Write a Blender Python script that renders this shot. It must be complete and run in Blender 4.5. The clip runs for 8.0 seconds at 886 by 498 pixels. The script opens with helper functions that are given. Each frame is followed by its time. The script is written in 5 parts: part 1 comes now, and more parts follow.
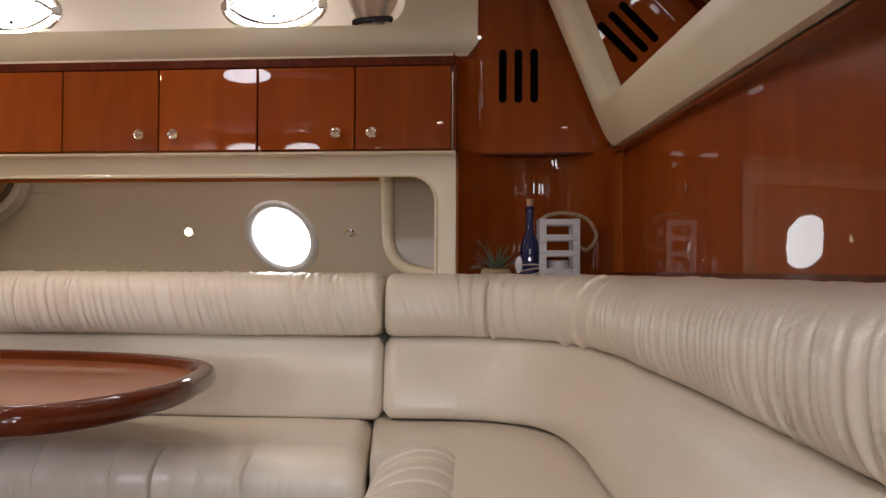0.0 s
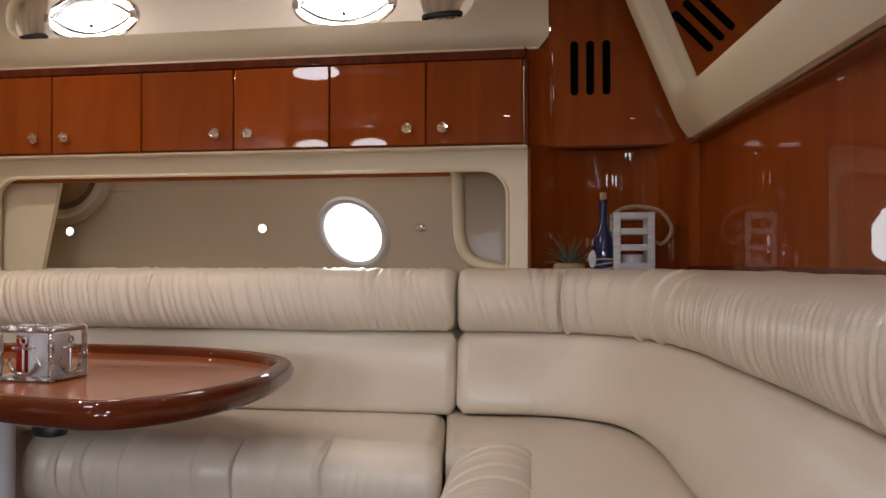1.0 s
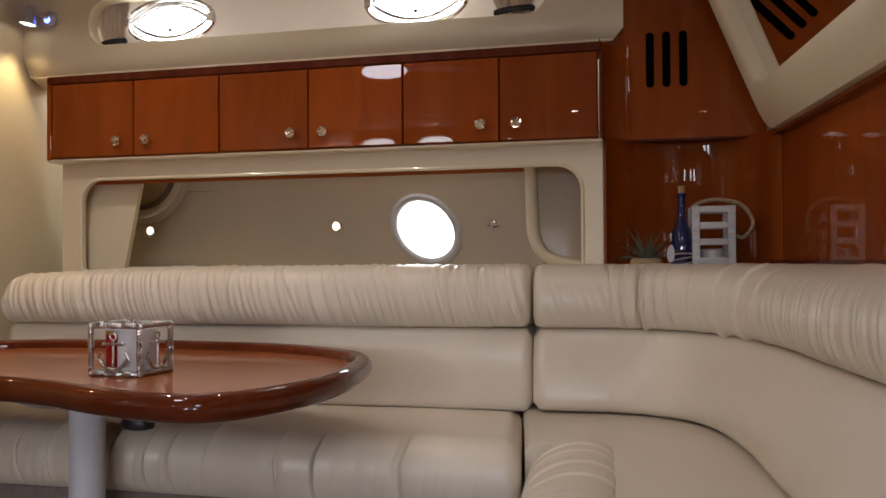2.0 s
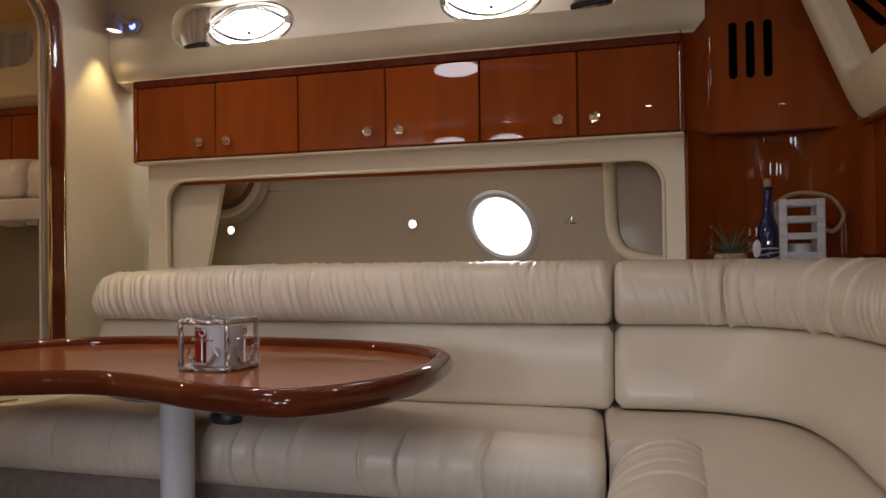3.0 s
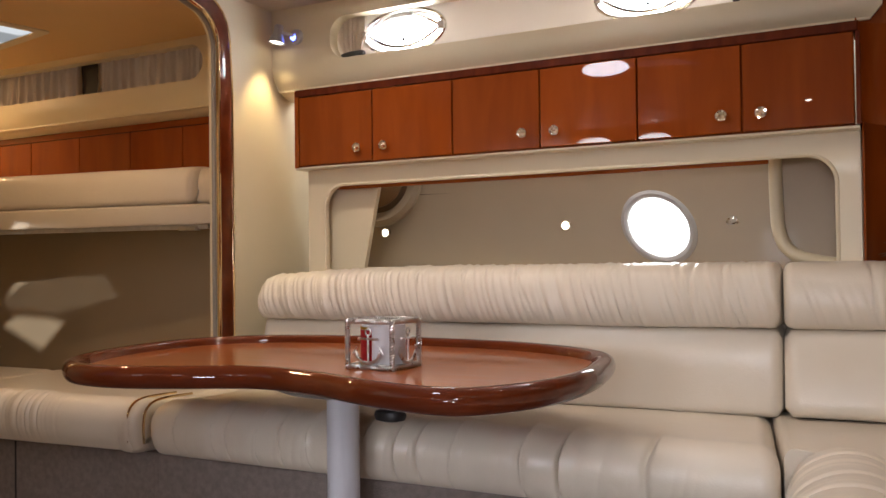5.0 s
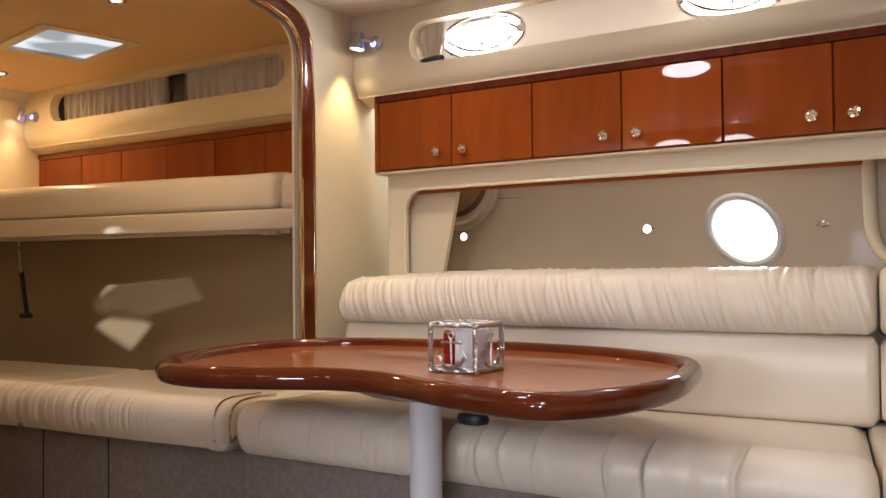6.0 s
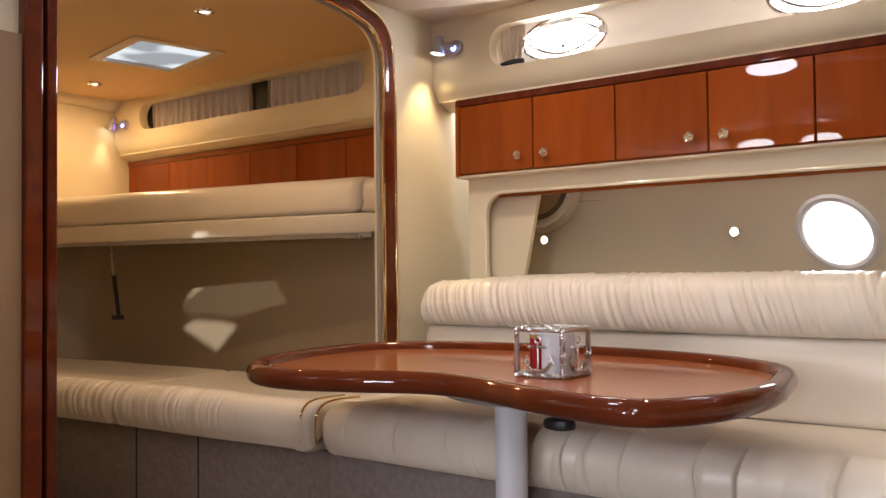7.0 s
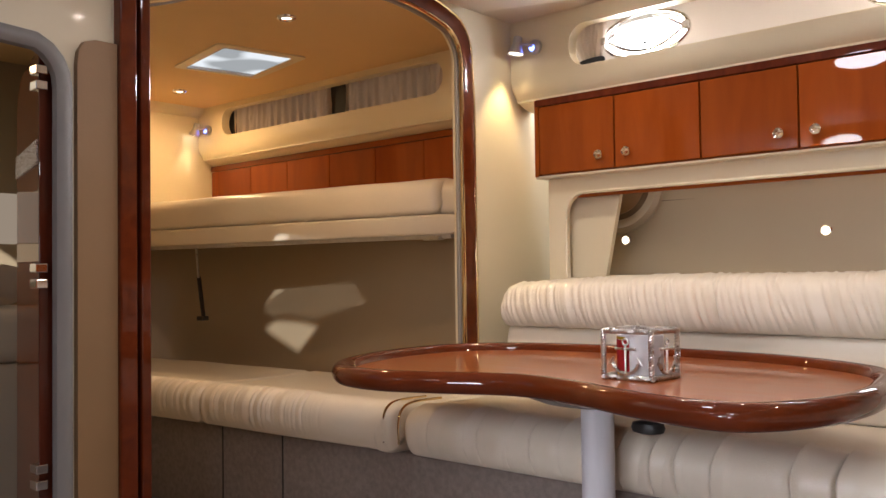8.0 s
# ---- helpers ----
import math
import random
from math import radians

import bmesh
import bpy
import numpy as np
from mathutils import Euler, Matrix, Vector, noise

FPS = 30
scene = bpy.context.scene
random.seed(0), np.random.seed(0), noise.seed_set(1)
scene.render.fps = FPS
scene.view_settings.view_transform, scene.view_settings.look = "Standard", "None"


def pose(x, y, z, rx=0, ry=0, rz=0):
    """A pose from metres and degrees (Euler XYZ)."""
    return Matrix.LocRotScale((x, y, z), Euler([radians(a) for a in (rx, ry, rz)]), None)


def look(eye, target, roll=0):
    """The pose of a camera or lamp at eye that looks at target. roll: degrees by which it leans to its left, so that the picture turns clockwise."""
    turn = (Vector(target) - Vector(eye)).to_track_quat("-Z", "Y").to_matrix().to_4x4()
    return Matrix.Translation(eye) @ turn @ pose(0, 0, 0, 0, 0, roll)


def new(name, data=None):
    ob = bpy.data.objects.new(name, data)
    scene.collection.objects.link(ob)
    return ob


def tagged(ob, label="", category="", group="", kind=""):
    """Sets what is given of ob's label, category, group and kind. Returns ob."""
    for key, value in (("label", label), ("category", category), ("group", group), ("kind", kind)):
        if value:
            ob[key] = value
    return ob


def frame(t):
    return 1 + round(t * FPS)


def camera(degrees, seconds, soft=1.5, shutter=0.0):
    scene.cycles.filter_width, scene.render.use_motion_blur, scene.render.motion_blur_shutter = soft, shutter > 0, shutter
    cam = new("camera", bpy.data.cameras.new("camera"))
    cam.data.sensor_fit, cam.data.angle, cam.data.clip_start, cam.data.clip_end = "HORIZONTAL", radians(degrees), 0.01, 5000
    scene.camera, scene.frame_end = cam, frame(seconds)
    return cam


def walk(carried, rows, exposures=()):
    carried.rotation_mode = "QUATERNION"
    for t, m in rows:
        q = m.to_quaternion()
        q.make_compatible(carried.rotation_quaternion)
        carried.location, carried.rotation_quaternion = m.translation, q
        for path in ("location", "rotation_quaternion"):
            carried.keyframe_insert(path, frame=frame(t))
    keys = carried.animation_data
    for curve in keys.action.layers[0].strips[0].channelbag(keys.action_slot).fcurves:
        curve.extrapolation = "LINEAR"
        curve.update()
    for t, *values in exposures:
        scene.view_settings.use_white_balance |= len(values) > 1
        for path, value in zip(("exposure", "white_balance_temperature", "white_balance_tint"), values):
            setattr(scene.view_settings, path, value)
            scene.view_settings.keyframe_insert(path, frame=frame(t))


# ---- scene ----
cam = camera(54.0, 8.0)
PATH = [
    (0, (0.203, -0.027, 0.873), (0.009, 1.963, 0.919), 0.3),
    (0.5, (0.192, -0.025, 0.876), (-0.075, 1.958, 0.914), 0.2),
    (1, (0.177, -0.025, 0.878), (-0.16, 1.946, 0.908), 0.0),
    (1.5, (0.160, -0.025, 0.876), (-0.246, 1.934, 0.903), -0.2),
    (3, (0.112, -0.030, 0.866), (-0.514, 1.869, 0.892), -0.7),
    (3.5, (0.097, -0.034, 0.865), (-0.601, 1.84, 0.89), -0.85),
    (4, (0.084, -0.038, 0.862), (-0.687, 1.808, 0.891), -0.9),
    (4.5, (0.072, -0.044, 0.863), (-0.769, 1.769, 0.895), -0.8),
    (6, (0.04, -0.063, 0.862), (-1.018, 1.635, 0.91), -0.6),
    (6.5, (0.028, -0.073, 0.864), (-1.097, 1.582, 0.916), -0.6),
    (7, (0.015, -0.084, 0.868), (-1.177, 1.519, 0.922), -0.6),
    (7.5, (0.001, -0.092, 0.868), (-1.261, 1.459, 0.925), -0.7),
    (8, (-0.012, -0.099, 0.868), (-1.332, 1.403, 0.927), -0.8),
]
EXPOSURES = [(0, -0.45), (0.5, -0.50), (1.0, -0.55), (1.5, -0.68), (3, -0.96), (3.5, -1.0), (4, -0.74), (4.5, -0.50), (6, -0.03), (6.5, -0.06), (7, -0.02), (8, 0.0)]
walk(cam, [(t, look(eye, target, roll)) for t, eye, target, roll in PATH], EXPOSURES)


# ---- world and light ----
scene.view_settings.exposure = 0.0
world = bpy.data.worlds.new("sky")
scene.world = world
world.use_nodes = True
wn = world.node_tree
sky = wn.nodes.new("ShaderNodeTexSky")
sky.sky_type, sky.sun_disc = "NISHITA", False
sky.sun_elevation, sky.sun_rotation = radians(22), radians(129)
wn.nodes["Background"].inputs["Strength"].default_value = 0.12
wn.links.new(sky.outputs["Color"], wn.nodes["Background"].inputs["Color"])
sun = bpy.data.lights.new("sun", "SUN")
sun.energy, sun.angle, sun.color = 5.0, radians(0.6), (1.0, 0.97, 0.92)
SUN_WAY = (-2.12, 1.69, -1.12)      # down through the saloon hatch, into the berth
new("sun", sun).matrix_world = look((0, 0, 0), SUN_WAY)


def lamp(name, kind, place, target, power, colour, size=0.1, spread=None):
    d = bpy.data.lights.new(name, kind)
    d.energy, d.color = power, colour
    if kind == "AREA" and isinstance(size, tuple):
        d.shape, d.size, d.size_y = "RECTANGLE", *size
        if spread:
            d.spread = radians(spread)
    elif kind == "AREA":
        d.shape, d.size = "DISK", size
        if spread:
            d.spread = radians(spread)
    elif kind == "SPOT":
        d.spot_size, d.spot_blend, d.shadow_soft_size = radians(spread), 0.4 if spread < 20 else 0.6, size
    else:
        d.shadow_soft_size = size
    ob = new(name, d)
    ob.matrix_world = look(place, target)
    return ob


# ---- lamps: ceiling downlights, added fill, daylight from hatches and portlights, reading spots ----
WARM, DAYWHITE = (1.0, 0.865, 0.77), (0.93, 0.935, 1.03)
# Those at x -1.26 and -0.33 match reflections; the others are added fill.
for lx, ly, p in ((-1.45, 1.93, 3.8), (-0.75, 1.93, 2.2), (-1.0, 1.30, 2.4), (0.0, 1.72, 1.5), (-1.26, -0.70, 0.4), (-0.33, -0.44, 1.3), (0.42, -0.44, 0.4), (-0.9, -1.5, 1.2), (0.0, -1.6, 1.0), (0.8, -1.4, 0.5)):
    lamp("downlight_lamp", "AREA", (lx, ly, 1.765), (lx, ly, 0), p, WARM, 0.04, 165)
lamp("hatch_lamp", "AREA", (-1.13, 0.80, 1.79), (-1.0, 1.0, 0), 5.0, DAYWHITE, 0.22, 170)
# Unseen fill pair low behind the eye; no opening stands there.
for lx in (-0.75, 0.25):
    lamp("companionway_lamp", "AREA", (lx, -2.0, 1.0), (lx * 0.5 - 0.6, 2.0, -0.15), 3.6, DAYWHITE, (0.34, 0.26), 62)
lamp("cockpit_hatch_lamp", "AREA", (0.10, -0.75, 1.765), (0.10, -0.68, 0.0), 24.0, DAYWHITE, 0.36, 156)
for lx in (-1.425, -0.575):
    lamp("portlight_lamp", "AREA", (lx, 2.62, 1.676), (lx, 2.2, 1.40), 5.5, DAYWHITE, (0.26, 0.10))
for lx, ly, p in ((-2.40, 1.80, 3.6), (-3.74, 2.22, 4.9)):
    lamp("berth_lamp", "AREA", (lx, ly, 1.765), (lx, ly, 0), p, (1.0, 0.64, 0.31), 0.05, 178)
lamp("reading_lamp", "SPOT", (-1.873, 2.438, 1.650), (-1.895, 2.38, 1.0), 12.0, (1.0, 0.77, 0.42), 0.02, 68)
lamp("berth_reading_lamp", "SPOT", (-4.055, 2.495, 1.615), (-4.09, 2.40, 1.0), 2.6, (1.0, 0.76, 0.46), 0.02, 60)
# Unseen fill for the aft cabin and its door leaf, without a fixture.
lamp("aft_cabin_lamp", "POINT", (-2.9, 0.3, 1.6), (0, 0, 0), 0.9, (1.0, 0.70, 0.40), 0.05)


# ---- materials ----
def shader(name, colour, rough=0.5, metal=0.0, coat=0.0, spec=0.5):
    m = bpy.data.materials.new(name)
    m.use_nodes = True
    b = m.node_tree.nodes["Principled BSDF"]
    b.inputs["Base Color"].default_value = (*colour, 1)
    b.inputs["Roughness"].default_value = rough
    b.inputs["Metallic"].default_value = metal
    b.inputs["Coat Weight"].default_value = coat
    b.inputs["Coat Roughness"].default_value = 0.015
    b.inputs["Coat IOR"].default_value = 1.42
    b.inputs["Specular IOR Level"].default_value = spec
    return m


def vary(m, colours, scale, stretch=(1, 1, 1), detail=6.0, bump=0.0, bump_scale=None, rough=None, distort=0.0):
    """Noise colour ramp, roughness range and fine relief in object space."""
    t = m.node_tree
    b = t.nodes["Principled BSDF"]
    co = t.nodes.new("ShaderNodeTexCoord")
    mp = t.nodes.new("ShaderNodeMapping")
    mp.inputs["Scale"].default_value = stretch
    t.links.new(co.outputs["Object"], mp.inputs["Vector"])
    n = t.nodes.new("ShaderNodeTexNoise")
    n.inputs["Scale"].default_value, n.inputs["Detail"].default_value = scale, detail
    n.inputs["Distortion"].default_value = distort
    t.links.new(mp.outputs["Vector"], n.inputs["Vector"])
    r = t.nodes.new("ShaderNodeValToRGB")
    r.color_ramp.elements[0].position, r.color_ramp.elements[1].position = 0.3, 0.7
    for e, c in zip(r.color_ramp.elements, colours):
        e.color = (*c, 1)
    t.links.new(n.outputs["Fac"], r.inputs["Fac"])
    t.links.new(r.outputs["Color"], b.inputs["Base Color"])
    if rough:
        q = t.nodes.new("ShaderNodeMapRange")
        q.inputs["To Min"].default_value, q.inputs["To Max"].default_value = rough
        t.links.new(n.outputs["Fac"], q.inputs["Value"])
        t.links.new(q.outputs["Result"], b.inputs["Roughness"])
    if bump:
        n2 = t.nodes.new("ShaderNodeTexNoise")
        n2.inputs["Scale"].default_value, n2.inputs["Detail"].default_value = bump_scale or scale * 6, 5
        t.links.new(co.outputs["Object"], n2.inputs["Vector"])
        bp = t.nodes.new("ShaderNodeBump")
        bp.inputs["Strength"].default_value, bp.inputs["Distance"].default_value = bump, 0.002
        t.links.new(n2.outputs["Fac"], bp.inputs["Height"])
        t.links.new(bp.outputs["Normal"], b.inputs["Normal"])
    return m


def glow(name, colour, strength):
    m = bpy.data.materials.new(name)
    m.use_nodes = True
    t = m.node_tree
    t.nodes.remove(t.nodes["Principled BSDF"])
    e = t.nodes.new("ShaderNodeEmission")
    e.inputs["Color"].default_value, e.inputs["Strength"].default_value = (*colour, 1), strength
    t.links.new(e.outputs["Emission"], t.nodes["Material Output"].inputs["Surface"])
    return m


def cherry(name, dark, light, rough=0.12, coat=0.85, stretch=(9, 9, 0.9)):
    m = shader(name, light, rough, 0, coat, 0.04)
    vary(m, (dark, light), 3.2, stretch, 7.0, 0.0, None, (rough + 0.3, rough + 0.42), 0.5)
    # lacquer that is not quite flat
    tt = m.node_tree
    wv = tt.nodes.new("ShaderNodeTexNoise")
    wv.inputs["Scale"].default_value = 7.0
    bb = tt.nodes.new("ShaderNodeBump")
    bb.inputs["Strength"].default_value, bb.inputs["Distance"].default_value = 0.10, 0.0005
    tc = tt.nodes.new("ShaderNodeTexCoord")
    tt.links.new(tc.outputs["Object"], wv.inputs["Vector"])
    tt.links.new(wv.outputs["Fac"], bb.inputs["Height"])
    tt.links.new(bb.outputs["Normal"], tt.nodes["Principled BSDF"].inputs["Coat Normal"])
    # each leaf of veneer a little different
    t = m.node_tree
    b = t.nodes["Principled BSDF"]
    src = b.inputs["Base Color"].links[0].from_socket
    oi = t.nodes.new("ShaderNodeObjectInfo")
    hs = t.nodes.new("ShaderNodeHueSaturation")
    mr = t.nodes.new("ShaderNodeMapRange")
    mr.inputs["To Min"].default_value, mr.inputs["To Max"].default_value = 0.86, 1.12
    t.links.new(oi.outputs["Random"], mr.inputs["Value"])
    t.links.new(mr.outputs["Result"], hs.inputs["Value"])
    t.links.new(src, hs.inputs["Color"])
    t.links.new(hs.outputs["Color"], b.inputs["Base Color"])
    return m


M_WOOD = cherry("cherry_gloss", (0.215, 0.040, 0.004), (0.275, 0.058, 0.006), stretch=(5, 5, 0.7))
M_WOOD_H = cherry("cherry_gloss_level", (0.19, 0.038, 0.005), (0.285, 0.066, 0.009), stretch=(0.9, 9, 9))
M_TABLE = cherry("cherry_table_rim", (0.075, 0.012, 0.0025), (0.120, 0.021, 0.004), 0.16, 0.9, (1.2, 6, 6))
M_TOP = vary(shader("table_field", (0.34, 0.115, 0.035), 0.3, 0, 0.75, 0.25), ((0.33, 0.088, 0.018), (0.38, 0.108, 0.024)), 7.0, (0.7, 6, 6), 7.0, 0.0, 60, (0.3, 0.42))
M_DARKWOOD = cherry("cherry_dark", (0.075, 0.014, 0.006), (0.13, 0.026, 0.009), 0.2, 0.6)
M_LEATHER = vary(shader("cream_leather", (0.60, 0.54, 0.45), 0.42, 0, 0.0, 0.42), ((0.655, 0.585, 0.480), (0.745, 0.67, 0.560)), 2.2, (1, 1, 1), 5.0, 0.22, 240, (0.25, 0.38))


def wrinkled(m, scale, distance):
    """Wider, soft wrinkles under the grain."""
    t = m.node_tree
    b = t.nodes["Principled BSDF"]
    fine = b.inputs["Normal"].links[0].from_node
    co = t.nodes.new("ShaderNodeTexCoord")
    n = t.nodes.new("ShaderNodeTexNoise")
    n.inputs["Scale"].default_value, n.inputs["Detail"].default_value, n.inputs["Distortion"].default_value = scale, 3.0, 1.2
    bp = t.nodes.new("ShaderNodeBump")
    bp.inputs["Strength"].default_value, bp.inputs["Distance"].default_value = 0.55, distance
    t.links.new(co.outputs["Object"], n.inputs["Vector"])
    t.links.new(n.outputs["Fac"], bp.inputs["Height"])
    t.links.new(bp.outputs["Normal"], fine.inputs["Normal"])


wrinkled(M_LEATHER, 9.0, 0.004)
leather = M_LEATHER.node_tree.nodes["Principled BSDF"]
leather.inputs["Coat Weight"].default_value, leather.inputs["Coat Roughness"].default_value = 0.22, 0.20
M_SHELL = vary(shader("cream_gelcoat", (0.70, 0.63, 0.51), 0.36, 0, 0.15), ((0.66, 0.575, 0.405), (0.71, 0.625, 0.45)), 1.6, (1, 1, 1), 4.0, 0.03, 40, (0.32, 0.42))
M_LINER = vary(shader("headliner", (0.64, 0.56, 0.45), 0.6), ((0.60, 0.525, 0.42), (0.67, 0.59, 0.475)), 1.8, (1, 1, 1), 4.0, 0.12, 300, (0.55, 0.68))
# Headliner over the berth, its colour tinted with the glow of the warm lamps.
M_WARMLINER = vary(shader("headliner_warm_lit", (0.58, 0.45, 0.29), 0.6), ((0.68, 0.45, 0.20), (0.73, 0.50, 0.24)), 1.8, (1, 1, 1), 4.0, 0.12, 300, (0.55, 0.68))
M_PAINT = vary(shader("grey_paint", (0.36, 0.35, 0.36), 0.4), ((0.24, 0.21, 0.18), (0.29, 0.26, 0.22)), 3.0, (1, 1, 1), 4.0, 0.02, 60, (0.35, 0.45))
M_TRIM = vary(shader("grey_moulding", (0.2, 0.19, 0.18), 0.45), ((0.17, 0.16, 0.155), (0.21, 0.20, 0.19)), 3.0, (1, 1, 1), 4.0, 0.02, 60, (0.4, 0.5))
M_WHITE = vary(shader("white_gelcoat", (0.76, 0.74, 0.70), 0.35), ((0.80, 0.79, 0.76), (0.84, 0.83, 0.80)), 2.0, (1, 1, 1), 4.0, 0.02, 60, (0.3, 0.4))
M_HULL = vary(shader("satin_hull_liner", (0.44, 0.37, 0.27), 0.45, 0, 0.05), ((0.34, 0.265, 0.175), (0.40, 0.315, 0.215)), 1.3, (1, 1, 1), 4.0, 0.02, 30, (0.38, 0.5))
# Hull liner again, with the shade below the upper bunk put into its colour.
M_BERTHSHADE = vary(shader("satin_liner_shaded", (0.24, 0.18, 0.12), 0.4, 0, 0.1), ((0.29, 0.225, 0.15), (0.335, 0.265, 0.18)), 1.3, (1, 1, 1), 4.0, 0.02, 30, (0.32, 0.45))
M_CHROME = shader("chrome", (0.78, 0.77, 0.75), 0.07, 1.0)
M_PEWTER = vary(shader("pewter", (0.50, 0.49, 0.47), 0.28, 1.0), ((0.42, 0.41, 0.40), (0.62, 0.61, 0.59)), 40, (1, 1, 1), 4, 0.1, 200, (0.2, 0.4))
M_BRASS = shader("brass", (0.82, 0.62, 0.34), 0.1, 1.0)
M_KNOB = shader("polished_nickel", (0.86, 0.78, 0.64), 0.09, 1.0)
M_BLACK = shader("black_rubber", (0.012, 0.012, 0.013), 0.45)
M_VOID = shader("vent_dark", (0.003, 0.003, 0.003), 0.9, 0, 0, 0.0)
M_ALU = vary(shader("anodised_tube", (0.50, 0.50, 0.52), 0.34, 0.75), ((0.46, 0.46, 0.48), (0.55, 0.55, 0.57)), 8, (8, 8, 0.6), 4, 0.03, 120, (0.28, 0.4))
M_GREY = shader("grey_casting", (0.18, 0.18, 0.19), 0.4, 0.4)
M_CLOTH = vary(shader("curtain_cloth", (0.70, 0.64, 0.57), 0.8), ((0.64, 0.58, 0.51), (0.75, 0.69, 0.62)), 14, (1, 1, 1), 4, 0.2, 500, (0.75, 0.9))
M_SLATE = vary(shader("washed_wood", (0.52, 0.53, 0.55), 0.6), ((0.42, 0.43, 0.45), (0.60, 0.61, 0.63)), 20, (1, 1, 5), 6, 0.15, 90, (0.5, 0.7))
M_ROPE = vary(shader("jute_rope", (0.36, 0.26, 0.15), 0.85), ((0.26, 0.18, 0.10), (0.45, 0.33, 0.20)), 120, (1, 1, 1), 4, 0.4, 300, (0.8, 0.9))
M_BLUE = shader("blue_glass", (0.006, 0.014, 0.07), 0.05, 0, 1.0)
M_CORK = vary(shader("cork", (0.42, 0.26, 0.14), 0.8), ((0.33, 0.19, 0.10), (0.50, 0.33, 0.19)), 90, (1, 1, 1), 4, 0.2, 300, (0.75, 0.9))
M_LEAF = vary(shader("grey_green_leaf", (0.085, 0.115, 0.07), 0.55), ((0.055, 0.08, 0.045), (0.13, 0.155, 0.10)), 60, (1, 1, 1), 3, 0.1, 200, (0.5, 0.65))
M_WAX = vary(shader("white_wax", (0.76, 0.74, 0.72), 0.35), ((0.52, 0.51, 0.53), (0.62, 0.61, 0.62)), 12, (1, 1, 1), 4, 0.05, 80, (0.3, 0.4))
M_RED = shader("red_label", (0.55, 0.03, 0.035), 0.35)
M_YELLOW = shader("yellow_label", (0.62, 0.42, 0.03), 0.35)
M_PED = vary(shader("pale_grey_enamel", (0.62, 0.62, 0.66), 0.32), ((0.56, 0.56, 0.60), (0.64, 0.64, 0.68)), 6, (6, 6, 0.5), 4, 0.02, 90, (0.28, 0.38))
M_FARDAY = glow("opposite_daylight", (0.93, 0.97, 1.0), 30.0)
M_BROWN = vary(shader("brown_plastic", (0.10, 0.06, 0.03), 0.4), ((0.07, 0.04, 0.02), (0.12, 0.075, 0.04)), 9, (1, 1, 1), 4, 0.03, 60, (0.3, 0.45))
M_DAY = glow("daylight_outside", (0.93, 0.97, 1.0), 12.0)
M_TAN = vary(shader("tan_vinyl", (0.36, 0.235, 0.13), 0.45), ((0.21, 0.12, 0.052), (0.26, 0.15, 0.07)), 2.5, (1, 1, 1), 4, 0.1, 200, (0.4, 0.5))
M_BULB = glow("halogen_bulb", (1.0, 0.88, 0.70), 7.0)
M_BLUELED = glow("blue_led", (0.10, 0.16, 1.0), 14.0)
def screen_glow():
    """Pale insect screen with daylight of uneven strength behind it."""
    m = glow("hatch_screen", (0.90, 0.95, 1.0), 0.7)
    t = m.node_tree
    e = next(n for n in t.nodes if n.type == "EMISSION")
    n = t.nodes.new("ShaderNodeTexNoise")
    n.inputs["Scale"].default_value, n.inputs["Detail"].default_value = 4.5, 1.0
    co = t.nodes.new("ShaderNodeTexCoord")
    t.links.new(co.outputs["Object"], n.inputs["Vector"])
    r = t.nodes.new("ShaderNodeMapRange")
    r.inputs["From Min"].default_value, r.inputs["From Max"].default_value = 0.45, 0.56
    r.inputs["To Min"].default_value, r.inputs["To Max"].default_value = 0.42, 0.95
    t.links.new(n.outputs["Fac"], r.inputs["Value"])
    t.links.new(r.outputs["Result"], e.inputs["Strength"])
    return m


M_FROST = screen_glow()
M_DIMGLOW = glow("dim_warm_glow", (1.0, 0.80, 0.62), 0.30)


def translucent(m, share):
    """Cloth that lets some light through."""
    t = m.node_tree
    b = t.nodes["Principled BSDF"]
    tr = t.nodes.new("ShaderNodeBsdfTranslucent")
    tr.inputs["Color"].default_value = (0.72, 0.62, 0.54, 1)
    mix = t.nodes.new("ShaderNodeMixShader")
    mix.inputs["Fac"].default_value = share
    t.links.new(b.outputs["BSDF"], mix.inputs[1])
    t.links.new(tr.outputs["BSDF"], mix.inputs[2])
    t.links.new(mix.outputs["Shader"], t.nodes["Material Output"].inputs["Surface"])


translucent(M_CLOTH, 0.5)
M_FIBRE = vary(shader("thin_white_fibreglass", (0.8, 0.79, 0.76), 0.4), ((0.80, 0.79, 0.76), (0.84, 0.83, 0.80)), 2.0, (1, 1, 1), 4.0, 0.02, 60, (0.35, 0.45))
translucent(M_FIBRE, 0.22)
M_DARKSHADE = shader("dark_blind", (0.015, 0.016, 0.018), 0.5)
M_SPARKLE = vary(shader("glitter_strip", (0.6, 0.6, 0.63), 0.25, 0.7), ((0.35, 0.35, 0.38), (0.85, 0.85, 0.9)), 220, (1, 1, 1), 2, 0.4, 300, (0.15, 0.4))


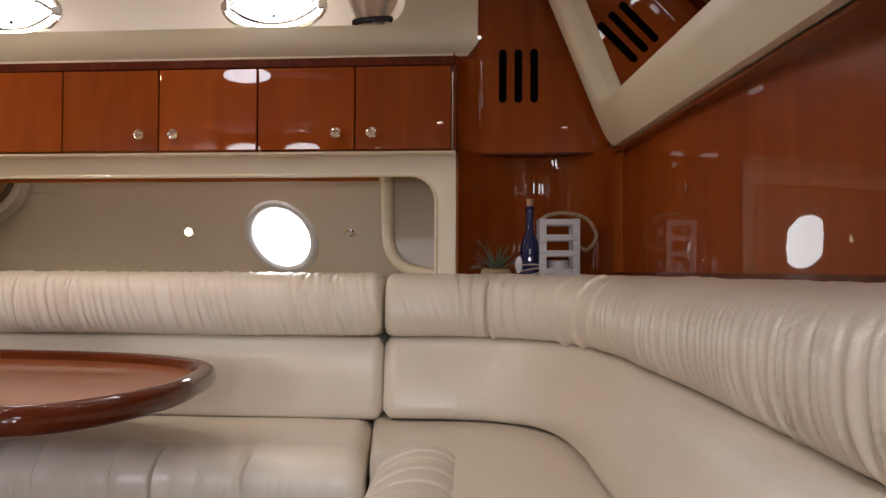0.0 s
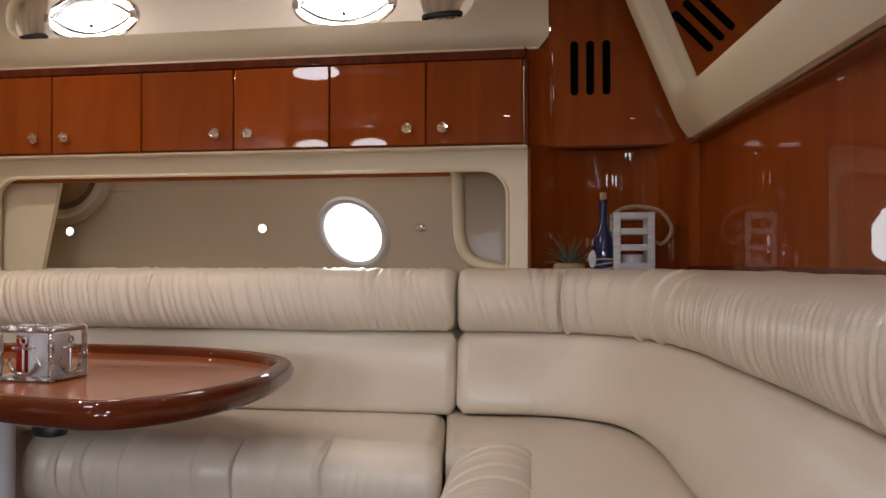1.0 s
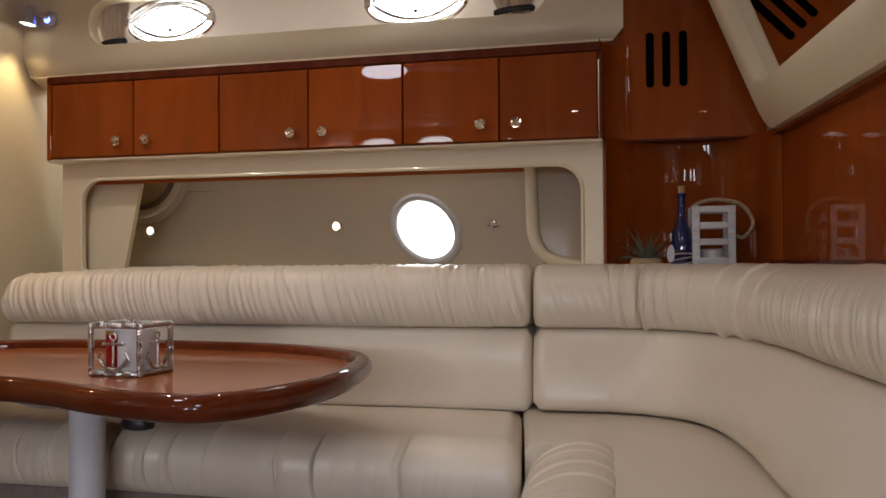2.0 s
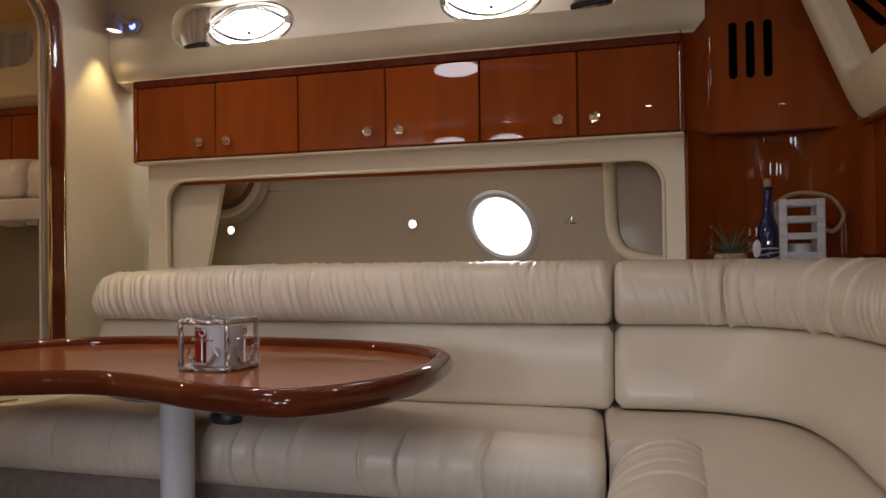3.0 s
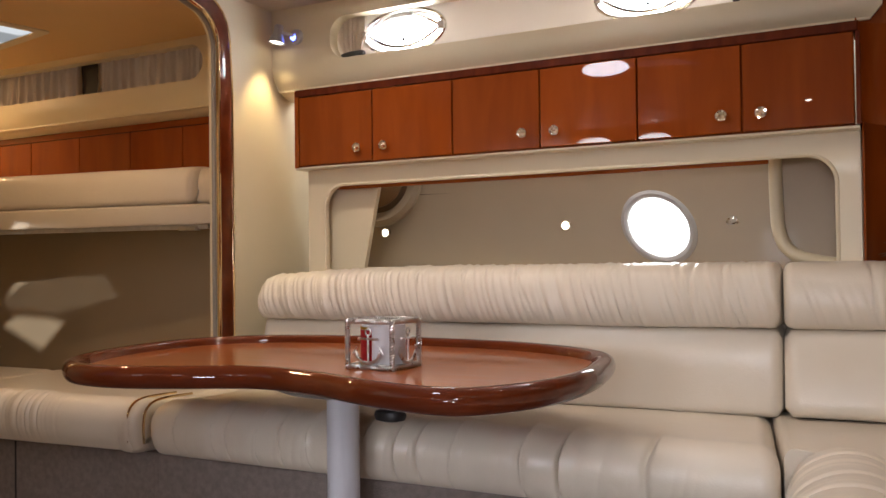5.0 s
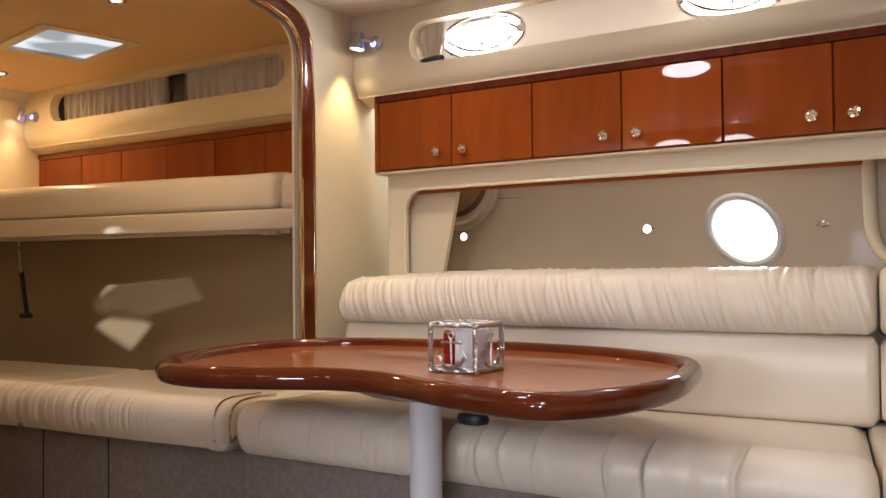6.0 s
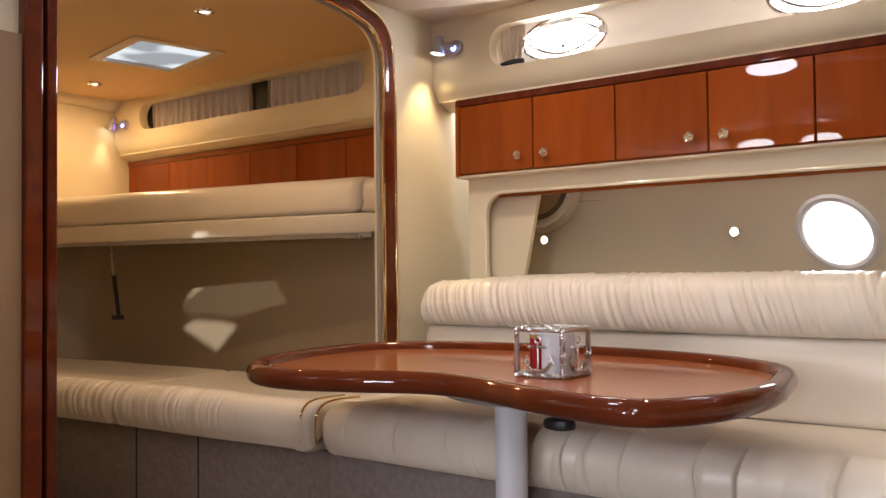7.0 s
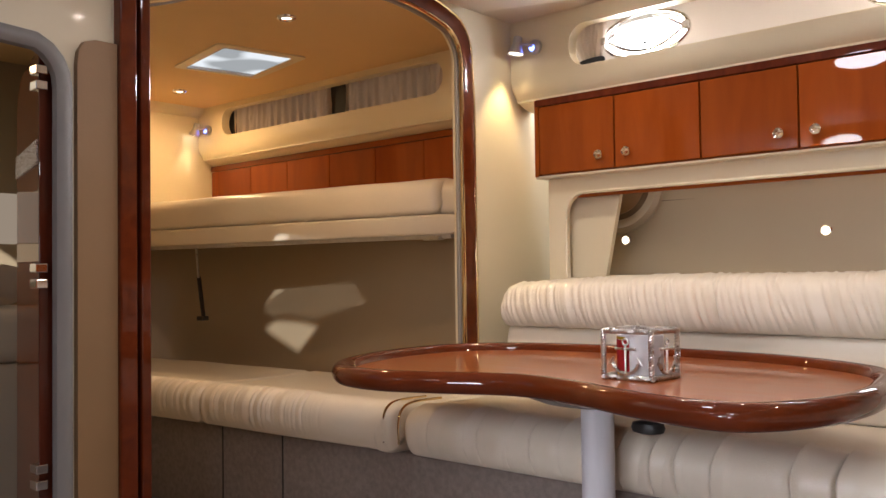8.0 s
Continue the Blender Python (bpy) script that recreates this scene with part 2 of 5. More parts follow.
def carpet_material():
    m = shader("woven_carpet", (0.36, 0.31, 0.27), 0.92)
    vary(m, ((0.20, 0.165, 0.148), (0.27, 0.225, 0.205)), 55, (1, 1, 1), 6, 0.5, 420, (0.85, 0.95))
    t = m.node_tree
    b = t.nodes["Principled BSDF"]
    co = t.nodes.new("ShaderNodeTexCoord")
    mp = t.nodes.new("ShaderNodeMapping")
    mp.inputs["Rotation"].default_value = (0, radians(45), 0)
    t.links.new(co.outputs["Object"], mp.inputs["Vector"])
    br = t.nodes.new("ShaderNodeTexChecker")
    br.inputs["Scale"].default_value = 62
    t.links.new(mp.outputs["Vector"], br.inputs["Vector"])
    nz = t.nodes.new("ShaderNodeTexNoise")
    nz.inputs["Scale"].default_value = 300
    t.links.new(co.outputs["Object"], nz.inputs["Vector"])
    add = t.nodes.new("ShaderNodeMath")
    add.operation = "ADD"
    t.links.new(br.outputs["Fac"], add.inputs[0])
    t.links.new(nz.outputs["Fac"], add.inputs[1])
    bp = t.nodes.new("ShaderNodeBump")
    bp.inputs["Strength"].default_value, bp.inputs["Distance"].default_value = 0.9, 0.004
    t.links.new(add.outputs["Value"], bp.inputs["Height"])
    t.links.new(bp.outputs["Normal"], b.inputs["Normal"])
    return m


M_CARPET = carpet_material()


def glass_material():
    m = shader("clear_glass", (1, 1, 1), 0.02)
    b = m.node_tree.nodes["Principled BSDF"]
    b.inputs["Transmission Weight"].default_value = 1.0
    b.inputs["IOR"].default_value = 1.1
    return m


M_GLASS = glass_material()
M_MIRROR = shader("mirror_glass", (0.86, 0.86, 0.86), 0.01, 1.0)


# ---- mesh helpers ----
FLAT = set()          # shapes with large flat faces, which keep crisp normals


def part(name, bm, material, parent=None, label="", smooth=True, angle=35):
    """One bmesh as one mesh object, under a thing or a part."""
    if id(bm) in FLAT:
        FLAT.discard(id(bm))
        angle = 12
    me = bpy.data.meshes.new(name)
    bmesh.ops.recalc_face_normals(bm, faces=bm.faces)
    bm.to_mesh(me)
    bm.free()
    me.materials.append(material)
    if smooth:
        me.shade_smooth()
        me.set_sharp_from_angle(angle=radians(angle))
    ob = new(name, me)
    if parent:
        ob.parent = parent
    if label:
        ob["label"] = label
    return ob


def empty(name, place=(0, 0, 0), label="", category="", group="", kind=""):
    e = new(name)
    e.empty_display_size = 0.05
    e.location = place
    return tagged(e, label, category, group, kind)


def under(parent, ob):
    """Keeps world places as they are when the parent stands away from the origin."""
    ob.parent = parent
    ob.matrix_parent_inverse = Matrix.Translation(-Vector(parent.location))
    return ob


def b_box(x0, y0, z0, x1, y1, z1, bevel=0.0, seg=2, bm=None):
    bm = bm or bmesh.new()
    r = bmesh.ops.create_cube(bm, size=1.0, matrix=Matrix.LocRotScale(((x0 + x1) / 2, (y0 + y1) / 2, (z0 + z1) / 2), None, (abs(x1 - x0), abs(y1 - y0), abs(z1 - z0))))
    if bevel and bevel < 0.015:
        FLAT.add(id(bm))
    if bevel:
        es = list({e for v in r["verts"] for e in v.link_edges})
        bmesh.ops.bevel(bm, geom=es, offset=bevel, segments=seg, profile=0.5, affect="EDGES")
    return bm


def b_cyl(place, r, h, seg=24, r2=None, m=None, bevel=0.0, bm=None):
    """Upright by default, from its base at place."""
    bm = bm or bmesh.new()
    mat = Matrix.Translation(place) @ (m or Matrix()) @ Matrix.Translation((0, 0, h / 2))
    res = bmesh.ops.create_cone(bm, cap_ends=True, segments=seg, radius1=r, radius2=r if r2 is None else r2, depth=h, matrix=mat)
    if bevel:
        es = [e for e in {e for v in res["verts"] for e in v.link_edges} if any(len(f.verts) > 4 for f in e.link_faces)]
        bmesh.ops.bevel(bm, geom=es, offset=bevel, segments=3, profile=0.5, affect="EDGES")
    return bm


def b_lathe(profile, seg=28, m=None, bm=None):
    """Turned shape: profile rows of radius and height."""
    bm = bm or bmesh.new()
    m = m or Matrix()
    rings = []
    for r, z in profile:
        rings.append([bm.verts.new(m @ Vector((max(r, 1e-4) * math.cos(2 * math.pi * i / seg), max(r, 1e-4) * math.sin(2 * math.pi * i / seg), z))) for i in range(seg)])
    for a, b in zip(rings, rings[1:]):
        for i in range(seg):
            bm.faces.new((a[i], a[(i + 1) % seg], b[(i + 1) % seg], b[i]))
    bm.faces.new(rings[0][::-1])
    bm.faces.new(rings[-1])
    return bm


def b_tube(points, r, seg=10, closed=False, bm=None, squash=1.0):
    """Round bar along points."""
    bm = bm or bmesh.new()
    pts = [Vector(p) for p in points]
    n = len(pts)
    rings = []
    up = None
    for i, p in enumerate(pts):
        if closed:
            t = (pts[(i + 1) % n] - pts[i - 1]).normalized()
        else:
            t = (pts[min(i + 1, n - 1)] - pts[max(i - 1, 0)]).normalized()
        if up is None:
            up = Vector((0, 0, 1)) if abs(t.z) < 0.9 else Vector((1, 0, 0))
        side = t.cross(up).normalized()
        up = side.cross(t).normalized()
        rr = r(i / max(n - 1, 1)) if callable(r) else r
        rings.append([bm.verts.new(p + rr * (math.cos(a) * side + squash * math.sin(a) * up)) for a in (2 * math.pi * k / seg for k in range(seg))])
    pairs = list(zip(rings, rings[1:])) + ([(rings[-1], rings[0])] if closed else [])
    for a, b in pairs:
        for k in range(seg):
            bm.faces.new((a[k], a[(k + 1) % seg], b[(k + 1) % seg], b[k]))
    if not closed:
        bm.faces.new(rings[0][::-1])
        bm.faces.new(rings[-1])
    return bm


def b_sweep(path, profile, relief=None, bm=None, round_ends=0.0):
    """Closed profile of (towards the room, z), swept along a plan path; the room lies to the right of the path's direction.
    relief(s, k) moves a point outwards; round_ends tapers the profile near both ends."""
    bm = bm or bmesh.new()
    pts = [Vector((x, y, 0)) for x, y in path]
    n, m = len(pts), len(profile)
    s, total = [0.0], 0.0
    for a, b in zip(pts, pts[1:]):
        total += (b - a).length
        s.append(total)
    c = Vector((sum(p[0] for p in profile) / m, sum(p[1] for p in profile) / m))
    nor = []
    for k in range(m):
        d = Vector(profile[(k + 1) % m]) - Vector(profile[k - 1])
        v = Vector((d.y, -d.x)).normalized()
        if v.dot(Vector(profile[k]) - c) < 0:
            v = -v
        nor.append(v)
    rings = []
    for i, p in enumerate(pts):
        t = (pts[min(i + 1, n - 1)] - pts[max(i - 1, 0)]).normalized()
        side = Vector((t.y, -t.x, 0))
        pull = 0.0
        if round_ends:
            e = min(s[i], total - s[i])
            if e < round_ends:
                u = 1 - e / round_ends
                pull = round_ends * (1 - math.sqrt(max(0.0, 1 - u * u)))
        ring = []
        for k, (a, z) in enumerate(profile):
            g = (relief(s[i], k) if relief else 0.0) - pull
            ring.append(bm.verts.new(p + side * (a + nor[k].x * g) + Vector((0, 0, z + nor[k].y * g))))
        rings.append(ring)
    for a, b in zip(rings, rings[1:]):
        for k in range(m):
            bm.faces.new((a[k], b[k], b[(k + 1) % m], a[(k + 1) % m]))
    bm.faces.new(rings[0])
    bm.faces.new(rings[-1][::-1])
    return bm


def b_prism(outline, z0, z1, bevel=0.0, seg=3, m=None):
    """Plan outline pulled up from z0 to z1."""
    bm = bmesh.new()
    lo = [bm.verts.new((x, y, z0)) for x, y in outline]
    hi = [bm.verts.new((x, y, z1)) for x, y in outline]
    n = len(lo)
    top = bm.faces.new(hi)
    low = bm.faces.new(lo[::-1])
    for i in range(n):
        bm.faces.new((lo[i], lo[(i + 1) % n], hi[(i + 1) % n], hi[i]))
    if bevel:
        bmesh.ops.bevel(bm, geom=list(top.edges) + list(low.edges), offset=bevel, segments=seg, profile=0.5, affect="EDGES")
    if m:
        bm.transform(m)
    return bm


def round_rect(x0, z0, x1, z1, r, seg=6):
    pts = []
    for cx, cz, a0 in ((x1 - r, z1 - r, 0), (x0 + r, z1 - r, 90), (x0 + r, z0 + r, 180), (x1 - r, z0 + r, 270)):
        for i in range(seg + 1):
            a = radians(a0 + 90 * i / seg)
            pts.append((cx + r * math.cos(a), cz + r * math.sin(a)))
    return pts


def b_holed(outer, holes, depth, m=None, lip=0.0):
    """Plate in the x-z plane with through openings: front at y = 0, back at y = depth."""
    bm = bmesh.new()
    def loop(pts, y):
        vs = [bm.verts.new((x, y, z)) for x, z in pts]
        return vs, [bm.edges.new((vs[i], vs[(i + 1) % len(vs)])) for i in range(len(vs))]
    loops = []
    for y in (0.0, depth):
        edges, ls = [], []
        for pts in (outer, *holes):
            vs, es = loop(pts, y)
            ls.append(vs)
            edges += es
        bmesh.ops.triangle_fill(bm, use_beauty=True, use_dissolve=False, edges=edges)
        loops.append(ls)
    for a, b in zip(*loops):
        for i in range(len(a)):
            j = (i + 1) % len(a)
            bm.faces.new((a[i], a[j], b[j], b[i]))
    if m:
        bm.transform(m)
    return bm


def wall_plate(name, m, outer, holes, depth, material, label, parent=None):
    ob = part(name, b_holed(outer, holes, depth, m), material, parent, smooth=True, angle=30)
    return tagged(ob, label, "wall", kind="structure")


def ridge(s, seed, scale, sharp=1.0):
    """A run of soft gathers: -1 to 1."""
    v = noise.noise(Vector((s * scale, seed * 7.3, 1.7)))
    w = noise.noise(Vector((s * scale * 2.1, seed * 3.1, 9.2)))
    return min(1.0, abs(v) * 3.2) ** 0.6 - 0.6 + 0.45 * (min(1.0, abs(w) * 2.8) ** 0.6 - 0.6)


def spaced(a, b, step):
    n = max(2, int(abs(b - a) / step))
    return [a + (b - a) * i / n for i in range(n + 1)]


def dense(points, step):
    """More points along a plan line."""
    out = []
    for (x0, y0), (x1, y1) in zip(points, points[1:]):
        n = max(1, round(math.hypot(x1 - x0, y1 - y0) / step))
        out += [(x0 + (x1 - x0) * i / n, y0 + (y1 - y0) * i / n) for i in range(n)]
    return out + [points[-1]]


def arc(cx, cy, r, a0, a1, n):
    return [(cx + r * math.cos(radians(a0 + (a1 - a0) * i / n)), cy + r * math.sin(radians(a0 + (a1 - a0) * i / n))) for i in range(n + 1)]


def smooth_line(points, n=8, closed=False):
    """Catmull-Rom curve through points of any dimension."""
    P = [Vector(p) for p in points]
    k = len(P)
    out = []
    for i in range(k if closed else k - 1):
        p0, p1, p2, p3 = (P[(i + j) % k] if closed else P[min(max(i + j, 0), k - 1)] for j in (-1, 0, 1, 2))
        for q in range(n):
            t = q / n
            out.append(tuple(0.5 * ((2 * p1) + (p2 - p0) * t + (2 * p0 - 5 * p1 + 4 * p2 - p3) * t * t + (3 * p1 - p0 - 3 * p2 + p3) * t ** 3)))
    if not closed:
        out.append(tuple(P[-1]))
    return out


# ---- the shell of the cabin ----
BULK = -1.94          # bulkhead between saloon and berth
CEIL = 1.80

floor = part("floor", b_box(-4.4, -2.4, -0.06, 1.3, 3.0, 0.0), M_CARPET, smooth=False)
tagged(floor, "beige woven carpet on the cabin sole", "floor", kind="structure")
HATCH = (-1.75, 0.35, -0.62, 1.22)
FLAT_UP = Matrix(((1, 0, 0, 0), (0, 0, 1, 0), (0, 1, 0, 0), (0, 0, 0, 1)))     # x-z plates laid flat
ceiling = part("ceiling", b_holed([(-1.97, -2.4), (1.3, -2.4), (1.3, 2.9), (-1.97, 2.9)], [round_rect(*HATCH, 0.05, 4)], 0.012, Matrix.Translation((0, 0, CEIL)) @ FLAT_UP), M_LINER, smooth=False)
tagged(ceiling, "cream padded headliner over the saloon", "ceiling", kind="structure")


def sunward(x, z, y=2.49, top=CEIL + 0.02):
    """Where the sun's ray to (x, y, z) crosses the deck."""
    k = (z - top) / SUN_WAY[2]
    return (x - SUN_WAY[0] * k, y - SUN_WAY[1] * k)


# unseen hatch mask, added: two gaps shape the sun patches, slats dim one
gap_low = [sunward(x, z) for x, z in ((-3.44, 0.612), (-3.31, 0.680), (-3.05, 0.640), (-3.19, 0.510))]
gap_high = [sunward(x, z) for x, z in ((-3.45, 0.720), (-3.33, 0.842), (-2.80, 0.856), (-2.74, 0.763), (-2.96, 0.706), (-3.12, 0.664), (-3.28, 0.698), (-3.37, 0.668))]
cover = part("hatch_cover", b_holed([(HATCH[0] - 0.06, HATCH[1] - 0.06), (HATCH[2] + 0.06, HATCH[1] - 0.06), (HATCH[2] + 0.06, HATCH[3] + 0.06), (HATCH[0] - 0.06, HATCH[3] + 0.06)], [gap_low, gap_high], 0.003, Matrix.Translation((0, 0, CEIL + 0.02)) @ FLAT_UP), M_LINER, smooth=False)
tagged(cover, "unseen mask over the saloon deck hatch that shapes the sun patches", "hatch cover", kind="structure")
hx0, hx1 = min(p[0] for p in gap_high), max(p[0] for p in gap_high)
hy0, hy1 = min(p[1] for p in gap_high), max(p[1] for p in gap_high)
for i in range(int((hx1 - hx0 - 0.10) / 0.024)):
    part("blind_slat", b_box(hx0 + 0.10 + 0.024 * i, hy0 - 0.02, CEIL + 0.024, hx0 + 0.115 + 0.024 * i, hy1 + 0.02, CEIL + 0.026), M_LINER, cover, smooth=False)
berth_ceiling = part("ceiling_berth", b_box(-4.45, 0.2, 1.78, -1.97, 2.9, 1.83), M_WARMLINER, smooth=False)
tagged(berth_ceiling, "cream padded headliner over the aft berth, warm lamplight in its colour", "ceiling", kind="structure")
hull = part("wall_north", b_box(-4.4, 2.9, 0.0, 1.3, 2.96, 1.9), M_HULL, smooth=False)
tagged(hull, "cream hull liner behind the lockers", "wall", kind="structure")
part_south = part("wall_south", b_box(-4.4, -2.4, 0.0, 1.3, -2.34, 1.9), M_WOOD, smooth=False)
tagged(part_south, "glossy cherry wood joinery across the cabin", "wall", kind="structure")
wall_west = part("wall_west", b_box(-4.4, -2.4, 0.0, -4.34, 2.96, 1.9), M_SHELL, smooth=False)
tagged(wall_west, "cream liner at the aft end", "wall", kind="structure")
wall_far = part("wall_east", b_box(1.24, -2.4, 0.0, 1.3, 2.96, 1.9), M_WOOD, smooth=False)
tagged(wall_far, "glossy cherry wood panelling forward", "wall", kind="structure")


ceiling_panel = part("ceiling_panel", b_prism([(-1.885, 2.235), (-0.05, 2.86), (1.2, 2.86), (1.2, 1.30), (-1.80, 1.30), (-1.80, 2.0)], 1.772, 1.7985, 0.010, 3), M_LINER)
tagged(ceiling_panel, "padded cream ceiling panel over the saloon", "ceiling panel", kind="structure")


def along_x(x):
    """Turns a plate's x-z plane into the y-z plane at x, its back towards -x."""
    return Matrix(((0, -1, 0, x), (1, 0, 0, 0), (0, 0, 1, 0), (0, 0, 0, 1)))


def doorway(y0, y1, spring, rise, shoulder):
    """Opening in the y-z plane: straight jambs, a low arch, a rounder shoulder at the high end."""
    top = [(y1, spring)] + [(y1 - shoulder * (1 - math.cos(a)), spring + shoulder * 1.15 * math.sin(a)) for a in (radians(15 * i) for i in range(1, 6))]
    ya, za = top[-1]
    n = 14
    for i in range(1, n + 1):
        t = i / n
        y = ya + (y0 - ya) * t
        top.append((y, za + rise * math.sin(math.pi * min(1.0, t * 1.05) ** 0.8) * 0.55 - 0.17 * t ** 2.2))
    return top


ARCH = doorway(1.005, 2.19, 1.595, 0.10, 0.105)
berth_hole = [(1.005, 0.0)] + [(2.19, 0.0)] + ARCH
# aft cabin's own door opening
side_hole = [(0.05, 0.02), (0.80, 0.02), (0.80, 1.30)] + [(0.80 - 0.09 * (1 - math.cos(a)), 1.30 + 0.10 * math.sin(a)) for a in (radians(18 * i) for i in range(1, 5))] + [(0.66, 1.40), (0.05, 1.40)]
bulkhead = wall_plate("bulkhead", along_x(BULK), [(-2.34, 0.0), (2.9, 0.0), (2.9, CEIL), (-2.34, CEIL)], [berth_hole, side_hole], 0.03, M_SHELL, "cream bulkhead with an arched opening to the berth")
partition = part("partition_wall", b_sweep(dense([(-1.975, 0.965), (-4.34, 1.70)], 0.4), [(0.0, 0.0), (0.02, 0.0), (0.02, 1.78), (0.0, 1.78)]), M_SHELL, smooth=False)
tagged(partition, "cream partition between the two aft cabins", "wall", kind="structure")

# ---- the other side of the saloon: lockers' soffit and two oval portlights ----
far_side = part("wall_opposite", b_holed([(-1.94, 0.0), (-1.02, 0.0), (-1.02, 1.80), (-1.94, 1.80)], [[(cx + 0.13 * math.cos(a), 1.70 + 0.045 * math.sin(a)) for a in (2 * math.pi * i / 32 for i in range(32))] for cx in (-1.36, -1.78)], 0.05, Matrix.Translation((0, -1.12, 0))), M_WOOD, smooth=False)
tagged(far_side, "cherry wood side of the saloon with oval portlights", "wall", kind="structure")
far_day = part("backdrop_opposite", b_box(-1.94, -1.16, 1.60, -1.2, -1.155, 1.80), M_FARDAY, smooth=False)
tagged(far_day, "overexposed daylight outside the opposite portlights", "backdrop", kind="structure")
tan = part("tan_door_panel", b_holed(round_rect(0.828, -0.2, 1.2, 1.405, 0.05, 6)[:-12] and [(0.828, 0.0), (0.924, 0.0), (0.924, 1.42), (0.87, 1.42), (0.845, 1.412), (0.832, 1.39), (0.828, 1.36)], [], 0.02, along_x(BULK + 0.018)), M_TAN, smooth=False)
tagged(tan, "tan vinyl panel beside the berth opening", "wall panel", kind="structure")

# Unseen glowing panes, added so the curved corner wood catches bright glints.
for cx in (-0.62, -0.22, 0.45):
    far_pane = part("backdrop_portlight", b_prism([(0.085 * math.cos(a), 0.05 * math.sin(a)) for a in (2 * math.pi * i / 28 for i in range(28))], 0.0, 0.004, 0.0, 3, Matrix.Translation((cx, -2.335, 1.575)) @ Matrix.Rotation(radians(-90), 4, "X")), M_FARDAY, smooth=False)
    tagged(far_pane, "glowing pane added across the cabin for glints in the corner wood", "backdrop", kind="structure")

# ---- arch trim: wood band with bright edges, standing on the seat ----
def arch_line(off):
    pts = [(2.19 + off, 0.44)] + [(2.19 + off, 0.44 + 1.12 * i / 10) for i in range(1, 10)]
    c = Vector((1.6, 1.2))
    for y, z in ARCH:
        v = (Vector((y, z)) - c).normalized()
        pts.append((y + v.x * off, z + v.y * off * 1.0))
    return pts


arch_trim = empty("arch_trim", (BULK, 2.2, 0.44), "cherry wood arch trim with bright metal edges round the berth opening", "door trim", kind="structure")
inner, outer = arch_line(0.0), arch_line(0.068)
bm = bmesh.new()
rows = []
for (y0, z0), (y1, z1) in zip(inner, outer):
    rows.append([bm.verts.new(p) for p in ((BULK - 0.001, y0 + 0.004, z0), (BULK + 0.012, y0 + 0.004, z0), (BULK + 0.020, (y0 + y1) / 2, (z0 + z1) / 2), (BULK + 0.012, y1, z1), (BULK - 0.001, y1, z1))])
for a, b in zip(rows, rows[1:]):
    for k in range(4):
        bm.faces.new((a[k], b[k], b[k + 1], a[k + 1]))
under(arch_trim, part("band", bm, M_TABLE))
under(arch_trim, part("inner_edging", b_tube([(BULK + 0.012, y - 0.001, z) for y, z in inner], 0.0075, 10), M_BRASS, label="polished brass edging"))
under(arch_trim, part("reveal_band", b_tube([(BULK - 0.010, y + 0.003, z) for y, z in inner], 0.010, 10), M_PAINT, label="grey inner band"))
under(arch_trim, part("outer_edging", b_tube([(BULK + 0.011, y, z) for y, z in outer], 0.0055, 8), M_BRASS, label="polished brass edging"))

# ---- sliding door edge and jamb at the other side of the opening ----
jamb = empty("door_jamb", (BULK, 0.96, 0), "glossy cherry wood jamb beside the berth opening", "door jamb", kind="structure")
under(jamb, part("outer_strip", b_box(BULK - 0.02, 0.925, 0.0, BULK + 0.030, 0.968, 1.62, 0.004), M_TABLE))
under(jamb, part("inner_strip", b_box(BULK - 0.04, 0.982, 0.0, BULK + 0.022, 1.008, 1.60, 0.004), M_TABLE))
under(jamb, part("slot", b_box(BULK - 0.05, 0.966, 0.0, BULK + 0.004, 0.984, 1.60), M_VOID, smooth=False))
jamb_latch = part("strike_plate", b_box(BULK + 0.002, 0.970, 0.80, BULK + 0.007, 0.980, 0.87, 0.001), M_BRASS)
under(jamb, jamb_latch)

# ---- hull side: panel with a long rounded opening, recess behind it ----
PANEL_Y = 2.44
panel = wall_plate("side_panel", Matrix.Translation((0, PANEL_Y, 0)), [(-1.745, 0.30), (-0.001, 0.30), (-0.001, 1.21), (-1.745, 1.21)], [round_rect(-1.676, 0.80, -0.058, 1.142, 0.075, 8)], 0.025, M_SHELL, "cream moulded side panel with a long rounded opening")
lip = part("opening_lip", b_tube([(x, PANEL_Y + 0.001, z) for x, z in round_rect(-1.676, 0.80, -0.058, 1.142, 0.075, 8)], 0.0055, 8, True), M_SHELL, panel)

recess = empty("side_recess", (-0.9, 2.75, 0.8), "satin beige recess behind the long opening", "recess", kind="structure")
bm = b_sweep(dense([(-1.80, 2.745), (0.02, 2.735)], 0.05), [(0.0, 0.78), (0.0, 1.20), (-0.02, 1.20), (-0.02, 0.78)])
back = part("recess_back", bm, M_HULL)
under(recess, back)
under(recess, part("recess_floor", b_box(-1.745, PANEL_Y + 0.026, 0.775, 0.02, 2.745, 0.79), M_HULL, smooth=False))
under(recess, part("recess_end", b_box(-1.745, PANEL_Y + 0.026, 0.79, -1.725, 2.60, 1.20), M_SHELL, smooth=False))
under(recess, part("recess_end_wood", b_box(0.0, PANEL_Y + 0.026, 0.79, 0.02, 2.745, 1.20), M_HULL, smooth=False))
under(recess, part("top_strip", b_box(-1.66, 2.468, 1.128, -0.23, 2.480, 1.20, 0.003), M_WOOD_H, label="thin cherry wood strip"))
